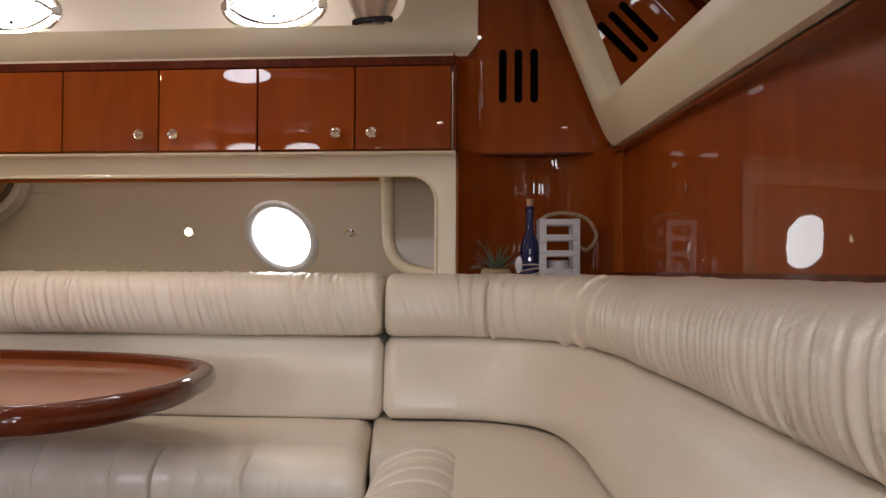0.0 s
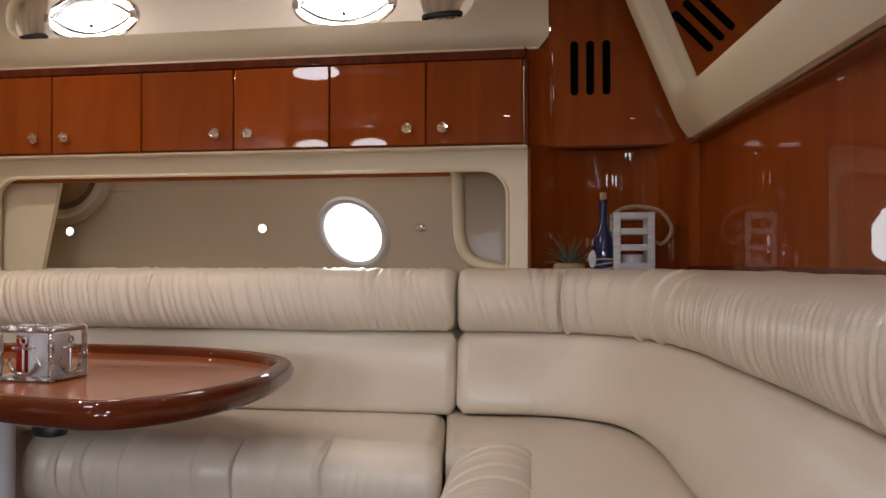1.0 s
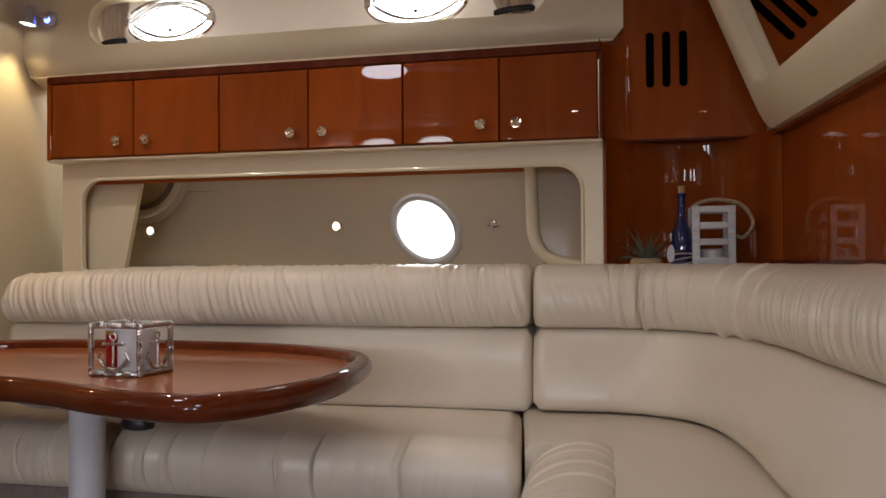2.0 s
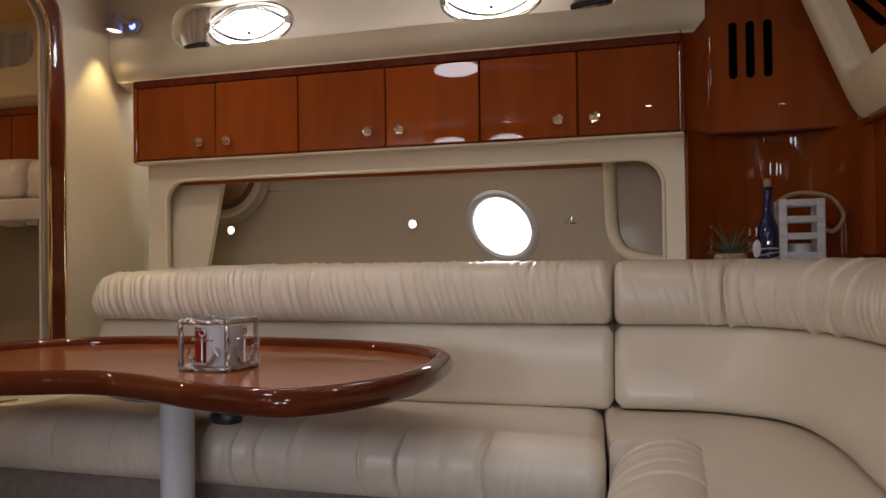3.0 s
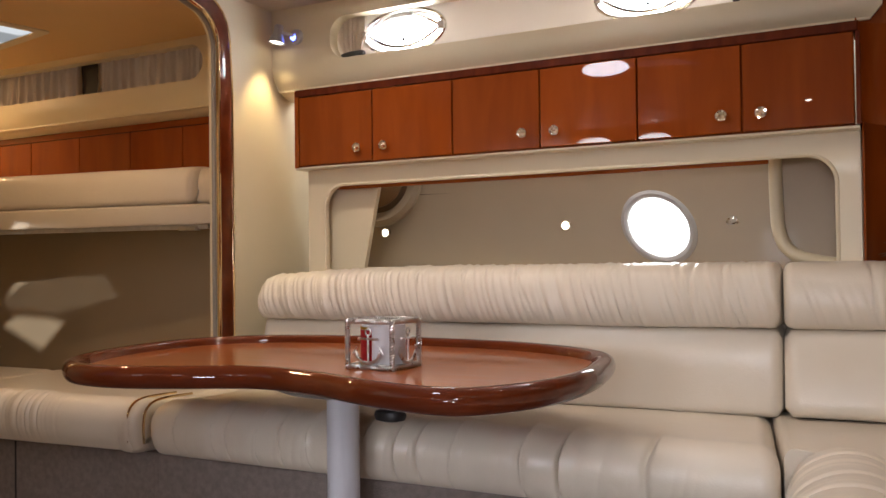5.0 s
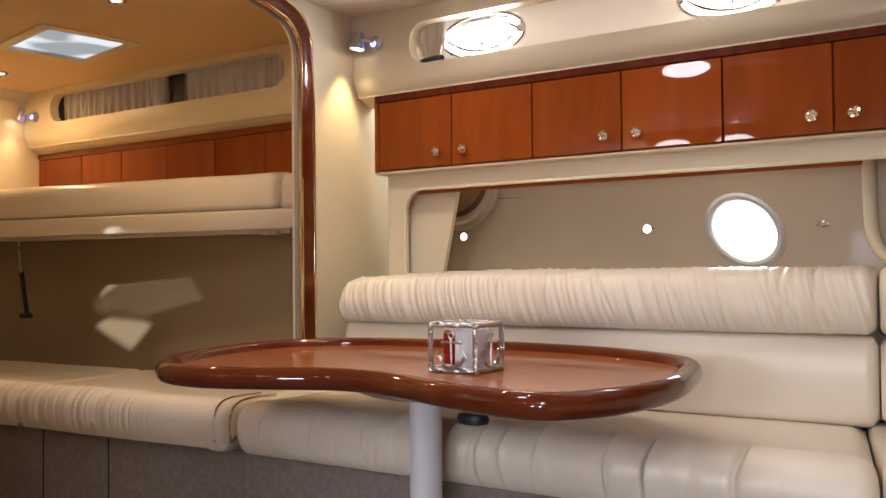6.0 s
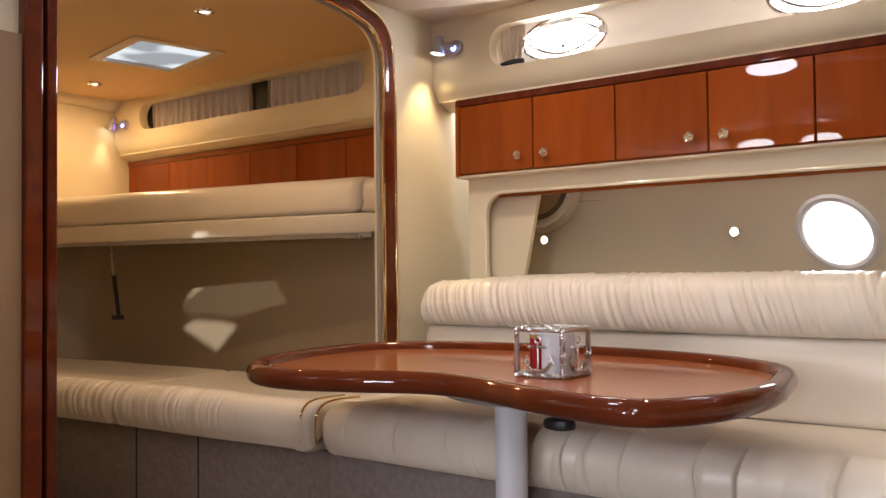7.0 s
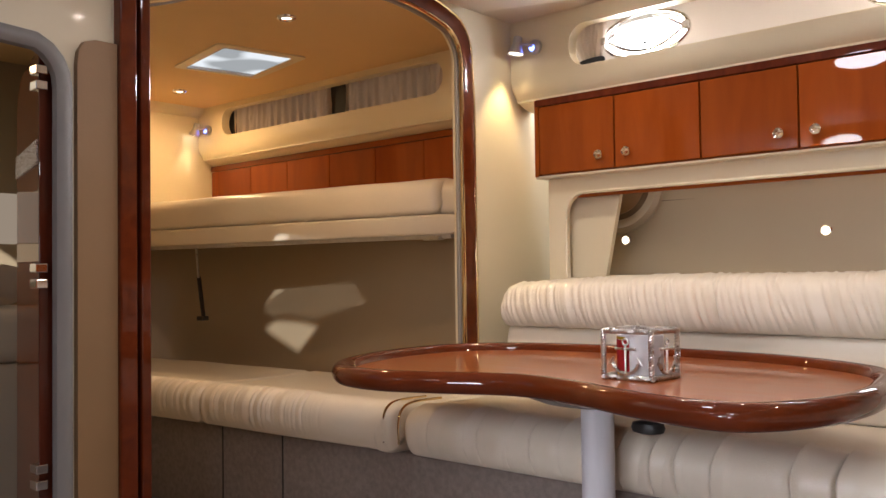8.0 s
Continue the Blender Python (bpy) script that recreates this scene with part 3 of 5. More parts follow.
under(recess, part("ledge", b_sweep(smooth_line([(-1.80, 2.66), (-1.35, 2.69), (-0.95, 2.735)], 8), [(0.0, 0.79), (0.02, 0.80), (0.02, 0.848), (0.0, 0.858), (-0.05, 0.858), (-0.05, 0.79)]), M_SHELL))
under(recess, part("panel_seam", b_tube([(-1.55, 2.744, 1.121), (-0.9, 2.744, 1.118), (-0.24, 2.743, 1.115)], 0.0016, 6), M_BROWN, label="thin dark seam"))
# slanted cheek at one end, soft upright roll at the other
bm = b_holed([(-1.745, 0.79), (-1.570, 0.79), (-1.482, 1.20), (-1.745, 1.20)], [], 0.02, Matrix.Translation((0, 2.50, 0)))
under(recess, part("cheek_panel", bm, M_SHELL, smooth=False))
roll = smooth_line([(-0.232, 2.64, 1.21), (-0.230, 2.64, 1.05), (-0.222, 2.64, 0.94), (-0.185, 2.64, 0.882), (-0.11, 2.63, 0.858), (-0.03, 2.62, 0.848)], 8)
under(recess, part("padded_roll", b_tube(roll, 0.024, 14, squash=0.8), M_SHELL))
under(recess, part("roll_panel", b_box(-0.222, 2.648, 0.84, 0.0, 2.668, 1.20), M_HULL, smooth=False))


def turned_to_room(place, tilt=0.0):
    """Local z points out of the hull side, towards -y."""
    return Matrix.Translation(place) @ Matrix.Rotation(radians(90), 4, "X") @ Matrix.Rotation(radians(tilt), 4, "X")


# round portlight
port = empty("round_portlight", (-0.595, 2.735, 0.98), "round portlight with a pale grey ring, daylight behind it", "porthole")
M0 = turned_to_room((-0.595, 2.742, 0.975)) @ Matrix.Rotation(radians(-42), 4, "Z") @ Matrix.Diagonal((1.15, 0.90, 1, 1))
under(port, part("ring", b_lathe([(0.092, 0.0), (0.118, 0.0), (0.116, 0.008), (0.106, 0.014), (0.096, 0.012), (0.091, 0.006)], 48, M0), M_GREY, label="pale grey ring"))
port.children[0].data.materials[0] = vary(shader("grey_ring", (0.34, 0.33, 0.33), 0.35), ((0.37, 0.345, 0.32), (0.42, 0.395, 0.37)), 9, (1, 1, 1), 4, 0.02, 60, (0.3, 0.4))
under(port, part("pane", b_lathe([(0.091, 0.004), (0.091, 0.007)], 48, M0), M_DAY, label="overexposed daylight"))


def small_light(x, z, lit, tilt):
    e = empty("recessed_light", (x, 2.735, z), "small chrome recessed light, " + ("lit" if lit else "unlit"), "light fixture", "lights in the recess")
    m = turned_to_room((x, 2.742, z), tilt)
    under(e, part("bezel", b_lathe([(0.012, 0.0), (0.020, 0.0), (0.019, 0.006), (0.014, 0.009), (0.012, 0.006)], 24, m), M_CHROME))
    under(e, part("bulb", b_lathe([(0.012, 0.003), (0.011, 0.007), (0.004, 0.010)], 20, m), M_BULB if lit else M_PEWTER))
    return e


small_light(-1.61, 0.985, True, 0)
small_light(-0.906, 0.99, True, 0)
small_light(-0.369, 0.985, False, 25)

vent_ring = empty("round_hatch_frame", (-1.62, 2.70, 1.16), "round tan and dark brown hatch frame", "hatch")
m = turned_to_room((-1.64, 2.742, 1.195))
under(vent_ring, part("outer_ring", b_lathe([(0.144, 0.0), (0.188, 0.0), (0.184, 0.012), (0.166, 0.020), (0.146, 0.012)], 48, m), M_HULL))
under(vent_ring, part("dark_band", b_lathe([(0.118, 0.0), (0.143, 0.0), (0.142, 0.010), (0.122, 0.016)], 48, m), M_BROWN, label="dark brown band"))
under(vent_ring, part("plate", b_lathe([(0.06, 0.0), (0.117, 0.002), (0.115, 0.022), (0.09, 0.03), (0.0, 0.032)], 48, m), M_TAN, label="tan padded plate"))

# ---- soffit over the lockers, with the long slot for the oval portlights ----
SOFF_Y = 2.51


def soffit(name, x0, x1, slots, label, y, chamfer=0.0):
    e = empty(name, ((x0 + x1) / 2, y, 1.6), label, "soffit", kind="structure")
    face = b_holed([(x0, 1.575), (x1, 1.575), (x1, 1.80), (x0, 1.80)], slots, 0.048, Matrix.Translation((0, y - 0.018, 0)))
    under(e, part("face", face, M_SHELL, smooth=False))
    prof = [(-0.02, 1.570), (-0.02, 1.587), (0.0183, 1.587), (0.0184, 1.582)] + [(0.0185 + 0.004 * (1 - math.cos(2 * a)) - 0.128 * (1 - math.cos(a)) ** 1.25, 1.578 - 0.106 * math.sin(a)) for a in (radians(6 * i) for i in range(1, 16))] + [(-0.11, 1.48), (0.002, 1.50)]
    def turn_up(s, k):
        # the lower edge rounds off where it meets the bulkhead
        w = min(max((1.555 - prof[k][1]) / 0.075, 0.0), 1.0)
        q = max(0.0, 1 - s / 0.03)
        return -0.03 * w * (1 - math.sqrt(max(0.0, 1 - q * q)))
    bm = b_sweep(dense([(x0 + 0.003, y), (x1, y)], 0.004), prof, turn_up)
    if chamfer:
        # lower corner of the open end cut off at a slant
        g = bmesh.ops.bisect_plane(bm, geom=bm.verts[:] + bm.edges[:] + bm.faces[:], plane_co=(x1 - 0.046, y, 1.482), plane_no=(0.76, 0, -0.65), clear_outer=True)
        bmesh.ops.holes_fill(bm, edges=[q for q in bm.edges if q.is_boundary])
    under(e, part("roll", bm, M_SHELL))
    return e


soffit("soffit_saloon", BULK, 0.056, [round_rect(-1.685, 1.593, -0.160, 1.742, 0.066, 8)], "cream moulded soffit with openings for the portlights over the lockers", SOFF_Y, 1.0)
slot_back = empty("slot_recess", (-0.93, 2.58, 1.6), "bright white recess round the oval portlights", "recess", kind="structure")
under(slot_back, part("slot_wall", b_holed([(-1.78, 1.55), (-0.10, 1.55), (-0.10, 1.80), (-1.78, 1.80)], [[(-1.425 + 0.148 * math.cos(a), 1.676 + 0.062 * math.sin(a)) for a in (2 * math.pi * i / 40 for i in range(40))], [(-0.575 + 0.148 * math.cos(a), 1.676 + 0.062 * math.sin(a)) for a in (2 * math.pi * i / 40 for i in range(40))]], 0.02, Matrix.Translation((0, 2.575, 0))), M_FIBRE, smooth=False))
under(slot_back, part("slot_sill", b_box(-1.78, SOFF_Y + 0.031, 1.577, -0.10, 2.575, 1.586), M_WHITE, smooth=False))
outside = part("backdrop", b_box(-1.9, 2.66, 1.50, 0.0, 2.665, 1.80), M_DAY, smooth=False)
tagged(outside, "overexposed daylight outside the portlights", "backdrop", kind="structure")


def lens_shape(a, b, n=18):
    """Two arcs that meet in points."""
    pts = []
    for i in range(n + 1):
        t = -1 + 2 * i / n
        pts.append((a * t, b * (1 - t * t)))
    for i in range(1, n):
        t = 1 - 2 * i / n
        pts.append((a * t, -b * (1 - t * t)))
    return pts


def oval_port(cx):
    e = empty("oval_portlight", (cx, 2.57, 1.676), "oval chrome portlight with a pointed opening pane and latch", "porthole", "oval portlights over the lockers")
    cz = 1.676
    ring = [(cx + 0.162 * math.cos(a), 2.566, cz + 0.076 * math.sin(a)) for a in (2 * math.pi * i / 48 for i in range(48))]
    under(e, part("outer_ring", b_tube(ring, 0.0065, 8, True), M_CHROME))
    plate = b_holed([(cx + 0.155 * math.cos(a), cz + 0.070 * math.sin(a)) for a in (2 * math.pi * i / 48 for i in range(48))], [[(cx + x, cz + z) for x, z in lens_shape(0.140, 0.052)]], 0.006, Matrix.Translation((0, 2.566, 0)))
    under(e, part("clear_flange", plate, M_GLASS, smooth=False))
    e.children[-1].visible_shadow = False
    under(e, part("gasket", b_tube([(cx + x, 2.563, cz + z) for x, z in lens_shape(0.138, 0.051)], 0.0026, 8, True), M_GREY, label="grey gasket"))
    under(e, part("bright_edge", b_tube([(cx + x, 2.559, cz + z) for x, z in lens_shape(0.146, 0.057)], 0.0035, 8, True), M_CHROME))
    under(e, part("pane", b_holed([(cx + x, cz + z) for x, z in lens_shape(0.137, 0.050)], [], 0.002, Matrix.Translation((0, 2.572, 0))), M_GLASS, smooth=False))
    e.children[-1].visible_shadow = False
    under(e, part("knob", b_lathe([(0.005, 0.0), (0.007, 0.006), (0.004, 0.012)], 14, turned_to_room((cx, 2.566, cz - 0.030))), M_BLACK))
    under(e, part("hinge_plate", b_box(cx - 0.045, 2.552, cz + 0.047, cx + 0.035, 2.562, cz + 0.062, 0.002), M_ALU, label="grey hinge plate"))
    for sx in (-1, 1):
        latch = part("latch", b_box(cx + sx * 0.152 - 0.012, 2.545, cz - 0.014, cx + sx * 0.152 + 0.012, 2.562, cz + 0.014, 0.004), M_CHROME)
        under(e, latch)
        for dz in (-0.03, 0.028):
            under(e, part("screw", b_lathe([(0.004, 0.0), (0.0035, 0.003)], 10, turned_to_room((cx + sx * 0.138, 2.561, cz + dz * 1.2))), M_CHROME))
    return e


oval_port(-1.425)
oval_port(-0.575)


def curtain(name, x0, x1, z0, z1, y, waist, label, seed=0, group="", material=None, pitch=190):
    """Pleated cloth, gathered at waist (0 to 1 of its height) when given."""
    bm = bmesh.new()
    nx, nz = max(24, int((x1 - x0) / 0.004)), 18
    grid = []
    for j in range(nz + 1):
        v = j / nz
        z = z0 + (z1 - z0) * v
        row = []
        for i in range(nx + 1):
            u = i / nx
            squeeze = 1.0
            if waist is not None:
                squeeze = 0.62 + 0.38 * min(1.0, abs(v - waist) * 2.2)
            x = (x0 + x1) / 2 + (u - 0.5) * (x1 - x0) * squeeze
            w = noise.noise(Vector((u * (x1 - x0) * 70, seed * 5.1, v * 0.6)))
            x += 0.004 * noise.noise(Vector((u * 20, v * 3, seed)))
            row.append(bm.verts.new((x, y + 1.1 / pitch * math.sin(u * (x1 - x0) * pitch + 2.5 * w) + 0.004 * w, z + 0.003 * noise.noise(Vector((u * 9, v * 2, seed + 4))))))
        grid.append(row)
    for a, b in zip(grid, grid[1:]):
        for i in range(nx):
            bm.faces.new((a[i], a[i + 1], b[i + 1], b[i]))
    bmesh.ops.solidify(bm, geom=bm.faces[:], thickness=0.0015)
    e = empty(name, ((x0 + x1) / 2, y, z0), label, "curtain", group)
    under(e, part("cloth", bm, material or M_CLOTH, angle=80))
    return e


for x0, x1, w in ((-1.690, -1.560, 0.15), (-0.345, -0.185, 0.2)):
    c = curtain("tied_curtain", x0, x1, 1.588, 1.748, 2.548, w, "pleated grey-white curtain tied with a black band", int(abs(x0) * 10), "curtains at the oval portlights")
    xm = (x0 + x1) / 2
    zt = 1.588 + 0.16 * w
    under(c, part("tie_band", b_tube([(xm + (x1 - x0) * 0.36 * math.cos(a), 2.546 + 0.018 * math.sin(a), zt + 0.004 * math.cos(a)) for a in (2 * math.pi * i / 28 for i in range(28))], 0.006, 8, True, None, 1.5), M_BLACK, label="black band"))

# ---- lockers over the sofa: three units of two doors ----
EDGES = (-1.750, -1.453, -1.157, -0.864, -0.570, -0.286, -0.010)
Z0, Z1, LY = 1.209, 1.447, 2.393


def locker(i):
    x0, xm, x1 = EDGES[2 * i], EDGES[2 * i + 1], EDGES[2 * i + 2]
    e = empty("wall_locker", ((x0 + x1) / 2, LY, Z0), "glossy cherry wood wall locker with two doors and small metal knobs", "cabinet", "lockers over the sofa")
    under(e, part("body", b_box(x0 + 0.001, LY + 0.019, Z0 - 0.002, x1 - 0.001, 2.62, Z1 + 0.012, 0.001), M_WOOD))
    for a, b, kx in ((x0, xm, xm - 0.052), (xm, x1, xm + 0.050)):
        d = part("door", b_box(a + 0.0022, LY, Z0 + 0.001, b - 0.0022, LY + 0.018, Z1 - 0.001, 0.0025, 2), M_WOOD)
        under(e, d)
        # knob: dished rosette with four lobes
        m = turned_to_room((kx, LY, 1.256))
        prof = [(0.0060, 0.0), (0.0055, 0.007), (0.012, 0.011), (0.0158, 0.016), (0.0150, 0.0205), (0.0095, 0.0195), (0.0045, 0.0235), (0.0, 0.024)]
        kb = b_lathe(prof, 24)
        for w in kb.verts:
            if w.co.z > 0.018:
                w.co.z -= 0.0035 * (0.5 - 0.5 * math.cos(4 * math.atan2(w.co.y, w.co.x))) * min(1.0, w.co.xy.length / 0.008)
        kb.transform(m)
        k = part("knob", kb, M_KNOB, d, "small polished metal knob")
        k.matrix_parent_inverse = Matrix.Translation(-Vector(e.location)) @ Matrix.Translation(Vector(e.location))
    return e


for i in range(3):
    locker(i)
rail = part("locker_top_rail", b_box(-1.764, LY - 0.002, Z1 + 0.001, -0.002, LY + 0.03, Z1 + 0.026, 0.003), M_DARKWOOD)
tagged(rail, "dark cherry wood rail above the locker doors", "trim", kind="structure")
end_stile = part("locker_end_stile", b_box(-1.768, LY - 0.001, Z0 - 0.006, -1.752, 2.62, Z1 + 0.024, 0.002), M_WOOD)
tagged(end_stile, "cherry wood end stile of the lockers", "trim", kind="structure")
under_trim = part("locker_under_trim", b_sweep(dense([(-1.768, LY + 0.012), (0.0, LY + 0.012)], 0.3), [(0.0, Z0 - 0.012), (0.008, Z0 - 0.010), (0.010, Z0 - 0.004), (-0.25, Z0 - 0.004), (-0.25, Z0 - 0.012)]), M_SHELL)
tagged(under_trim, "cream moulded strip below the lockers", "trim", kind="structure")

# ---- corner unit: curved wood column with vents, shelf below ----
corner = empty("corner_panel", (0.2, 2.5, 0.8), "curved glossy cherry wood corner panelling with three vent slots", "wall panel", kind="structure")
upper_line = [(-0.004, 2.408)] + arc(0.085, 2.418, 0.089, 180, 90, 28) + [(0.15, 2.5072), (0.25, 2.5074), (0.35, 2.5072), (0.44, 2.507)]
under(corner, part("upper_panel", b_sweep(upper_line, [(0.0, 1.213), (0.0, 1.4835), (-0.004, 1.4835), (-0.004, 1.213)]), M_WOOD))
under(corner, part("head_filler", b_box(0.0, 2.514, 1.40, 0.085, 2.526, 1.583), M_WOOD, smooth=False))
head_line = [(0.056, 2.5071)] + [p for p in upper_line if p[0] > 0.08]
under(corner, part("head_panel", b_sweep(head_line, [(0.0, 1.4838), (0.0, CEIL), (-0.02, CEIL), (-0.02, 1.4838)]), M_WOOD))
lower_line = arc(0.031, 2.425, 0.028, 180, 120, 6)[:1] + arc(0.225, 2.352, 0.2265, 163, 22, 40) + [(0.447, 2.412), (0.4645, 2.398)]
under(corner, part("lower_panel", b_sweep(lower_line, [(0.0, 0.78), (0.0, 1.215), (-0.004, 1.215), (-0.004, 0.78)]), M_WOOD))
shelf_plan = [(x, y) for x, y in lower_line] + [(0.45, 2.385), (0.39, 2.375), (-0.004, 2.375)]
under(corner, part("shelf", b_prism(shelf_plan, 0.785, 0.80), M_WOOD_H, smooth=False))
over_plan = [(x, y) for x, y in upper_line] + [(0.44, 2.60), (-0.004, 2.60)]
under(corner, part("panel_foot", b_prism(over_plan, 1.207, 1.2125), M_DARKWOOD, smooth=False))
for vx in (0.126, 0.171, 0.217):
    slot = b_prism(round_rect(-0.0112, -0.078, 0.0112, 0.078, 0.011, 6), 0.0, 0.006)
    slot.transform(Matrix.Translation((vx + 0.003, 2.5090, 1.437)) @ Matrix.Rotation(radians(90), 4, "X"))
    under(corner, part("vent_slot", slot, M_VOID, label="black vent slot"))
stile = part("corner_stile", b_box(-0.0065, 2.395, 1.209, 0.003, 2.46, 1.447), M_DARKWOOD, smooth=False)
under(corner, stile)

# ---- forward side wall: glossy wood below, leaning framed mirror above ----
WA, WB = Vector((0.449, 2.54)), Vector((0.725, 0.25))
WALL_LINE = smooth_line([tuple(WA), tuple(WA.lerp(WB, 0.15)), tuple(WA.lerp(WB, 0.30)), (0.577, 1.55), (0.620, 1.33), (0.672, 1.10), (0.83, 0.45), (0.88, 0.25)], 8)
side_wall = part("wall_side", b_sweep(WALL_LINE, [(0.0, 0.0), (0.0, 1.205), (-0.03, 1.205), (-0.03, 0.0)]), M_WOOD, smooth=False)
tagged(side_wall, "long glossy cherry wood wall panel", "wall", kind="structure")
ledge = part("wall_ledge", b_sweep([(0.447, 2.43)] + WALL_LINE[4:], [(0.014, 0.845), (0.014, 0.868), (0.001, 0.868), (0.001, 0.845)]), M_DARKWOOD)
wall_cap = part("wall_cap", b_prism([(0.440, 2.42), (0.706, 0.25)] + WALL_LINE[::-1], 1.1985, 1.206), M_WOOD, smooth=False)
tagged(wall_cap, "cherry wood cap between wall panel and mirror frame", "trim", kind="structure")
tagged(ledge, "dark wooden ledge at the foot of the wall panel", "trim", kind="structure")

d = Vector((0.258, -2.27, 0)).normalized()
v = Vector((-math.sin(radians(22.5)), 0, math.cos(radians(22.5))))
v = (v - d * v.dot(d)).normalized()
nrm = d.cross(v).normalized()          # away from the room
if nrm.x < 0:
    nrm = -nrm
O = Vector((0.456, 2.415, 1.207))
LEAN_M = Matrix(((d.x, nrm.x, v.x, O.x), (d.y, nrm.y, v.y, O.y), (d.z, nrm.z, v.z, O.z), (0, 0, 0, 1)))
mirror = empty("framed_mirror", tuple(O), "leaning mirror in a wide cream moulded frame", "mirror")
outer_l = round_rect(0.0, 0.004, 2.2, 0.60, 0.07, 6)
inner_l = round_rect(0.080, 0.132, 2.1, 0.70, 0.03, 6)
fb = bmesh.new()
rings = []
for f, y in ((0.0, 0.02), (0.0, -0.012), (0.06, -0.026), (0.5, -0.036), (0.88, -0.026), (0.97, -0.016), (1.0, 0.0), (1.0, 0.02)):
    rings.append([fb.verts.new((a[0] + (b[0] - a[0]) * f, y, a[1] + (b[1] - a[1]) * f)) for a, b in zip(outer_l, inner_l)])
for a, b in zip(rings, rings[1:]):
    for k in range(len(a)):
        fb.faces.new((a[k], a[(k + 1) % len(a)], b[(k + 1) % len(a)], b[k]))
fb.transform(LEAN_M)
under(mirror, part("frame", fb, M_SHELL, label="wide cream moulded frame"))
under(mirror, part("mirror_pane", b_holed(inner_l, [], 0.006, LEAN_M @ Matrix.Translation((0, 0.012, 0))), M_MIRROR, smooth=False))
reveal = part("frame_backing", b_holed(round_rect(-0.02, -0.015, 2.3, 0.66, 0.04, 6), [], 0.02, LEAN_M @ Matrix.Translation((0, 0.024, 0))), M_WOOD, smooth=False)
under(mirror, reveal)

# ---- sofa ----
def closed_profile(points, n=4):
    return [tuple(p) for p in smooth_line(points, n, True)]


def creases(seed, length, lo, hi, depth, width):
    rnd = random.Random(seed)
    out, s = [], rnd.uniform(0.03, 0.1)
    while s < length:
        out.append((s, depth * rnd.uniform(0.5, 1.1), width * rnd.uniform(0.7, 1.3), rnd.uniform(-0.05, 0.05), rnd.uniform(0.4, 1.0)))
        s += rnd.uniform(lo, hi)
    return out


def gathers(profile, z_lo, z_hi, seed, amp, scale, folds, slant=0.0, start=0.0, droop=0.0, top_fade=False):
    """Soft gathers between two heights, and a few sharp folds, on the room side."""
    def relief(s, k):
        a, z = profile[k]
        u = (z - z_lo) / (z_hi - z_lo)
        fall = -droop * min(max((z - 0.76) / 0.09, 0.0), 1.0) * max(0.0, 1 - s / 0.55) ** 1.3
        if u < -0.3 or a < -0.09:
            return fall
        if a < -0.02:
            return fall + (0.2 if top_fade else 1.0) * 0.0060 * noise.noise(Vector((s * 62, seed, a * 46))) + 0.003 * noise.noise(Vector((s * 11, seed, a * 30)))
        uu = min(max(u, 0.0), 1.0)
        env = (0.30 + 1.15 * (1 - uu) ** 0.8) * min(1.0, 0.12 + uu / 0.16)
        if top_fade:
            env *= min(1.0, max(0.0, (0.92 - uu) / 0.5))
        if s < start:
            env *= 0.22 + 0.10 * s / start
        q = s + slant * (uu - 0.5)
        patch = 0.45 + 0.8 * max(0.0, noise.noise(Vector((s * 3.1, seed * 2.7, 0.4))) + 0.35)
        g = amp * env * patch * ridge(q, seed, scale)
        for s0, dep, wid, tilt, reach in folds:
            e = (q - s0 - tilt * (uu - 0.5)) / wid
            if abs(e) < 4:
                g -= dep * math.exp(-e * e) * min(1.0, max(0.0, (uu + reach - 0.35) * 2.2)) * min(1.0, 0.15 + uu / 0.14)
                g += 0.35 * dep * math.exp(-((e - 1.9) ** 2))
        return fall + g + 0.0035 * noise.noise(Vector((s * 2.0, a * 9 + seed, z * 9)))
    return relief


def soften(profile, seed, amp=0.003):
    def relief(s, k):
        a, z = profile[k]
        return amp * noise.noise(Vector((s * 3.0, a * 6 + seed, z * 6))) + amp * 0.4 * noise.noise(Vector((s * 9.0, a * 12 + seed, z * 14)))
    return relief


BOLSTER = closed_profile([(0.004, 0.690), (0.038, 0.697), (0.056, 0.730), (0.058, 0.770), (0.048, 0.812), (0.022, 0.843), (-0.025, 0.858), (-0.08, 0.858), (-0.115, 0.845), (-0.118, 0.77), (-0.118, 0.695), (-0.06, 0.690)])
BACK = closed_profile([(-0.012, 0.463), (0.016, 0.466), (0.033, 0.484), (0.037, 0.54), (0.034, 0.62), (0.022, 0.672), (0.004, 0.689), (-0.05, 0.690), (-0.115, 0.688), (-0.118, 0.56), (-0.118, 0.468), (-0.05, 0.468)])
BACK_C = closed_profile([(0.045, 0.476), (0.074, 0.478), (0.092, 0.496), (0.088, 0.54), (0.058, 0.62), (0.032, 0.672), (0.010, 0.689), (-0.05, 0.690), (-0.115, 0.688), (-0.118, 0.56), (-0.118, 0.474), (-0.05, 0.474)])
sofa = empty("corner_sofa", (-0.6, 2.2, 0.0), "cream leather corner sofa with gathered bolsters, built along two sides", "sofa")
line_long = dense([(-1.835, 2.315), (-0.187, 2.315)], 0.0025)
